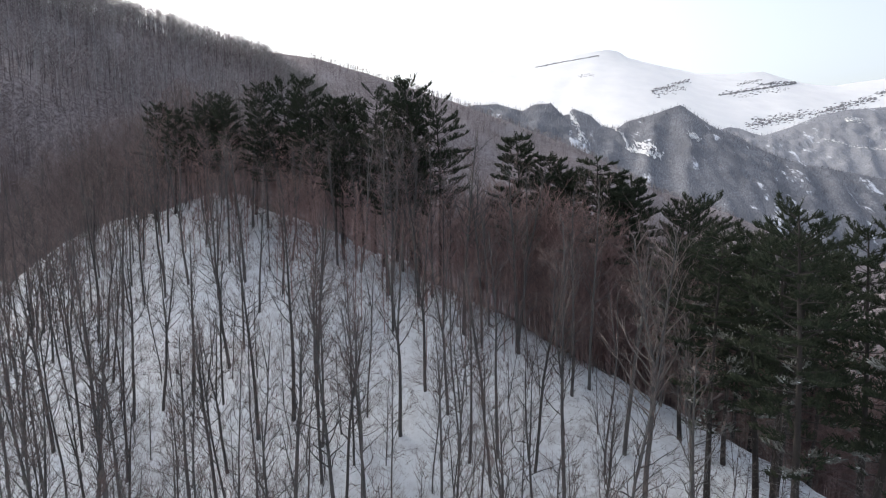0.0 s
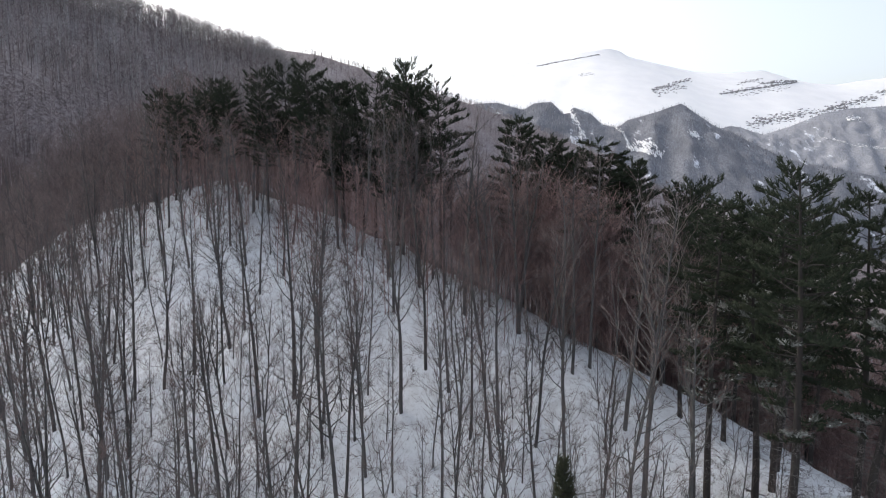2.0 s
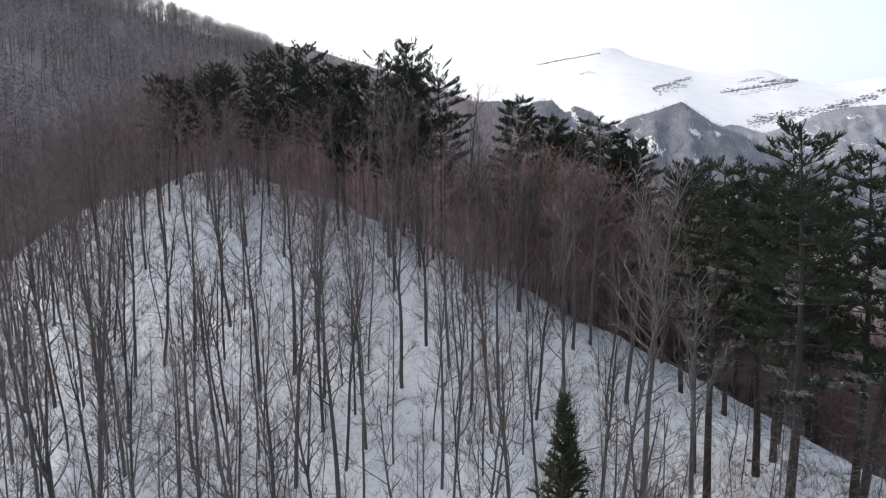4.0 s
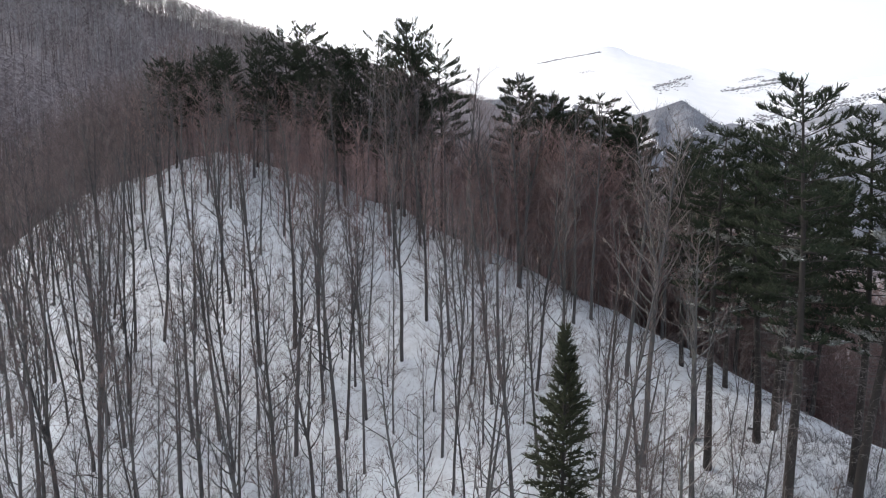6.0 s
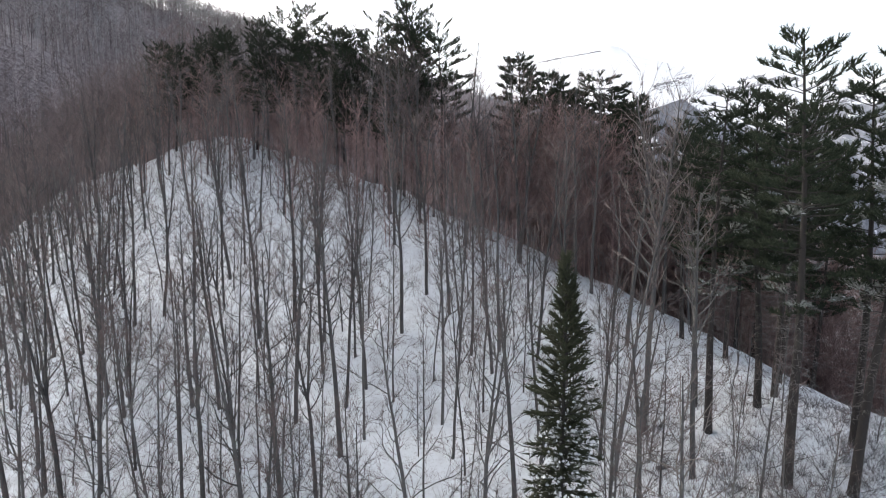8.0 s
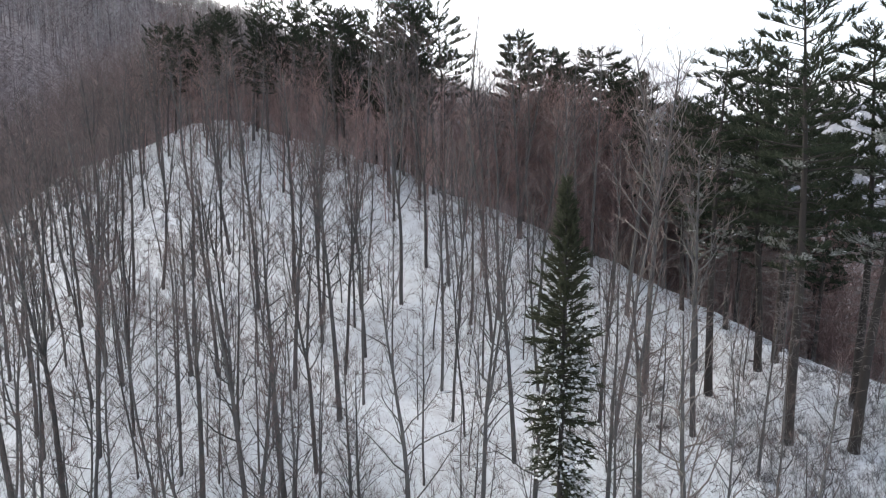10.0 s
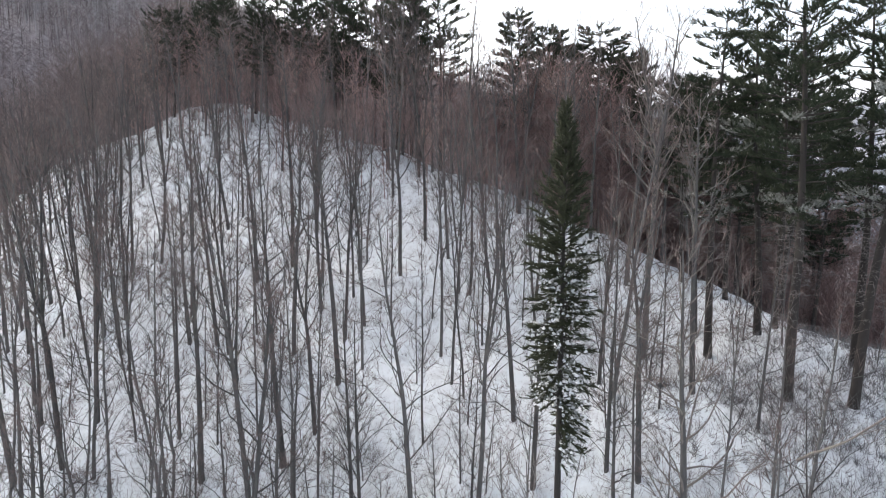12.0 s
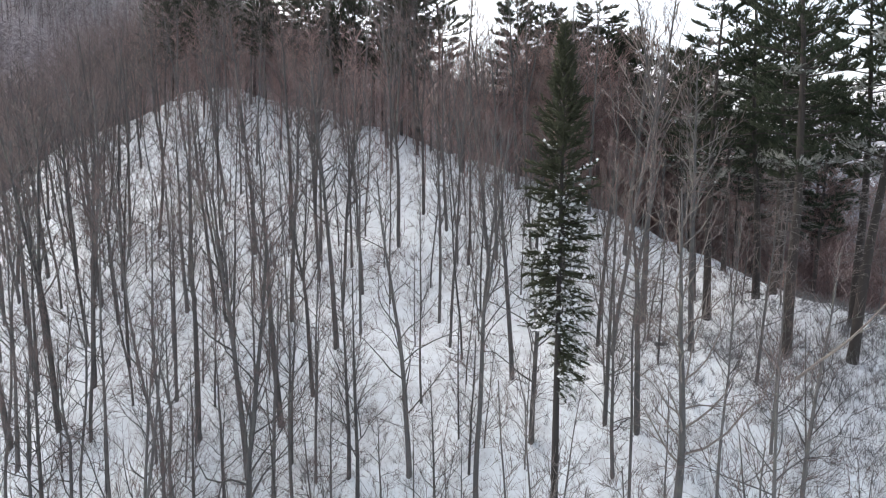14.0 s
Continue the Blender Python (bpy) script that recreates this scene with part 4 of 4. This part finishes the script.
for face, x0, x1, count, label in ((WOODED_FACE, -190, 1490, 9000, "leafless woods with snow between on the mountainside"), (FAR_WOODED_FACE, 760, 2080, 3000, "far leafless woods on the mountainside, coloured grey with haze")):
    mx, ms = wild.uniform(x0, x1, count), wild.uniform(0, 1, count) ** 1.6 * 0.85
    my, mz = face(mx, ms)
    woods("mountain_woods", mx, my, mz - 2, wild.uniform(6, 14, count), 1, 0, 0.4, 1.3, 0.3, (0.5, 1.5), HAZED_TWIG, label, 94)


def fallen_log(x, y, length, r, turn, tilt):
    """A bare fallen stem with the stub of a branch, half sunk in the snow."""
    rng = random.Random(int(x * 10))
    thing = tagged(new("fallen_log"), "dark fallen log lying in the snow", "log", "fallen logs on the slope")
    stem, stub = Soup(), Soup()
    pts = wander(rng, Vector((-length / 2, 0, 0)), Vector((1, 0, 0)), length, 6, 0.03, 0.0)
    stem.tube(pts, [r * (1 - 0.6 * k / 6) for k in range(7)], 7)
    stub.spike(pts[3], pts[3] + Vector((0.25, 0.3, 0.5)), r * 0.45)
    part("stem", stem, BARK, thing)
    part("branch_stub", stub, BARK, thing)
    thing.matrix_basis = pose(x, y, ground_at(x, y) + r * 0.5, 0, tilt, turn)


for row in ((22.5, 41.5, 2.6, 0.14, -30, 6), (23.9, 40.9, 2.0, 0.1, 18, -4), (5.3, 64.6, 1.3, 0.16, -25, 14), (12.9, 34.5, 0.9, 0.15, 10, 0), (14.4, 39.4, 0.8, 0.11, 60, 0)):
    fallen_log(*row)


def long_limb(tree, root, tip, r):
    """A long pale limb that reaches out of a beech's lower trunk, with a few side shoots."""
    rng = random.Random(19)
    back = tree.matrix_basis.inverted()
    root, tip = back @ Vector(root), back @ Vector(tip)
    limb = Soup()
    pts = [root.lerp(tip, k / 7) + Vector((rng.gauss(0, 0.05), rng.gauss(0, 0.05), rng.gauss(0, 0.05) - 0.25 * math.sin(k / 7 * 3.14))) for k in range(8)]
    limb.tube(pts, [r * (1 - 0.7 * k / 7) for k in range(8)], 5)
    for k in range(9):
        p, w = along(pts, rng.uniform(0.25, 0.98))
        shoot = wander(rng, p, turned(rng, w, rng.uniform(0.4, 0.8)), rng.uniform(0.5, 1.3), 4, 0.15, 0.06)
        limb.tube(shoot, [r * 0.3 * (1 - 0.8 * j / 4) for j in range(5)], 3)
    part("limb", limb, PALE_LIT_BARK, tree, "long pale limb out of the lower trunk")


long_limb(leaner, (10.65, 17.0, 9.9), (9.6, 11.2, 13.9), 0.045)
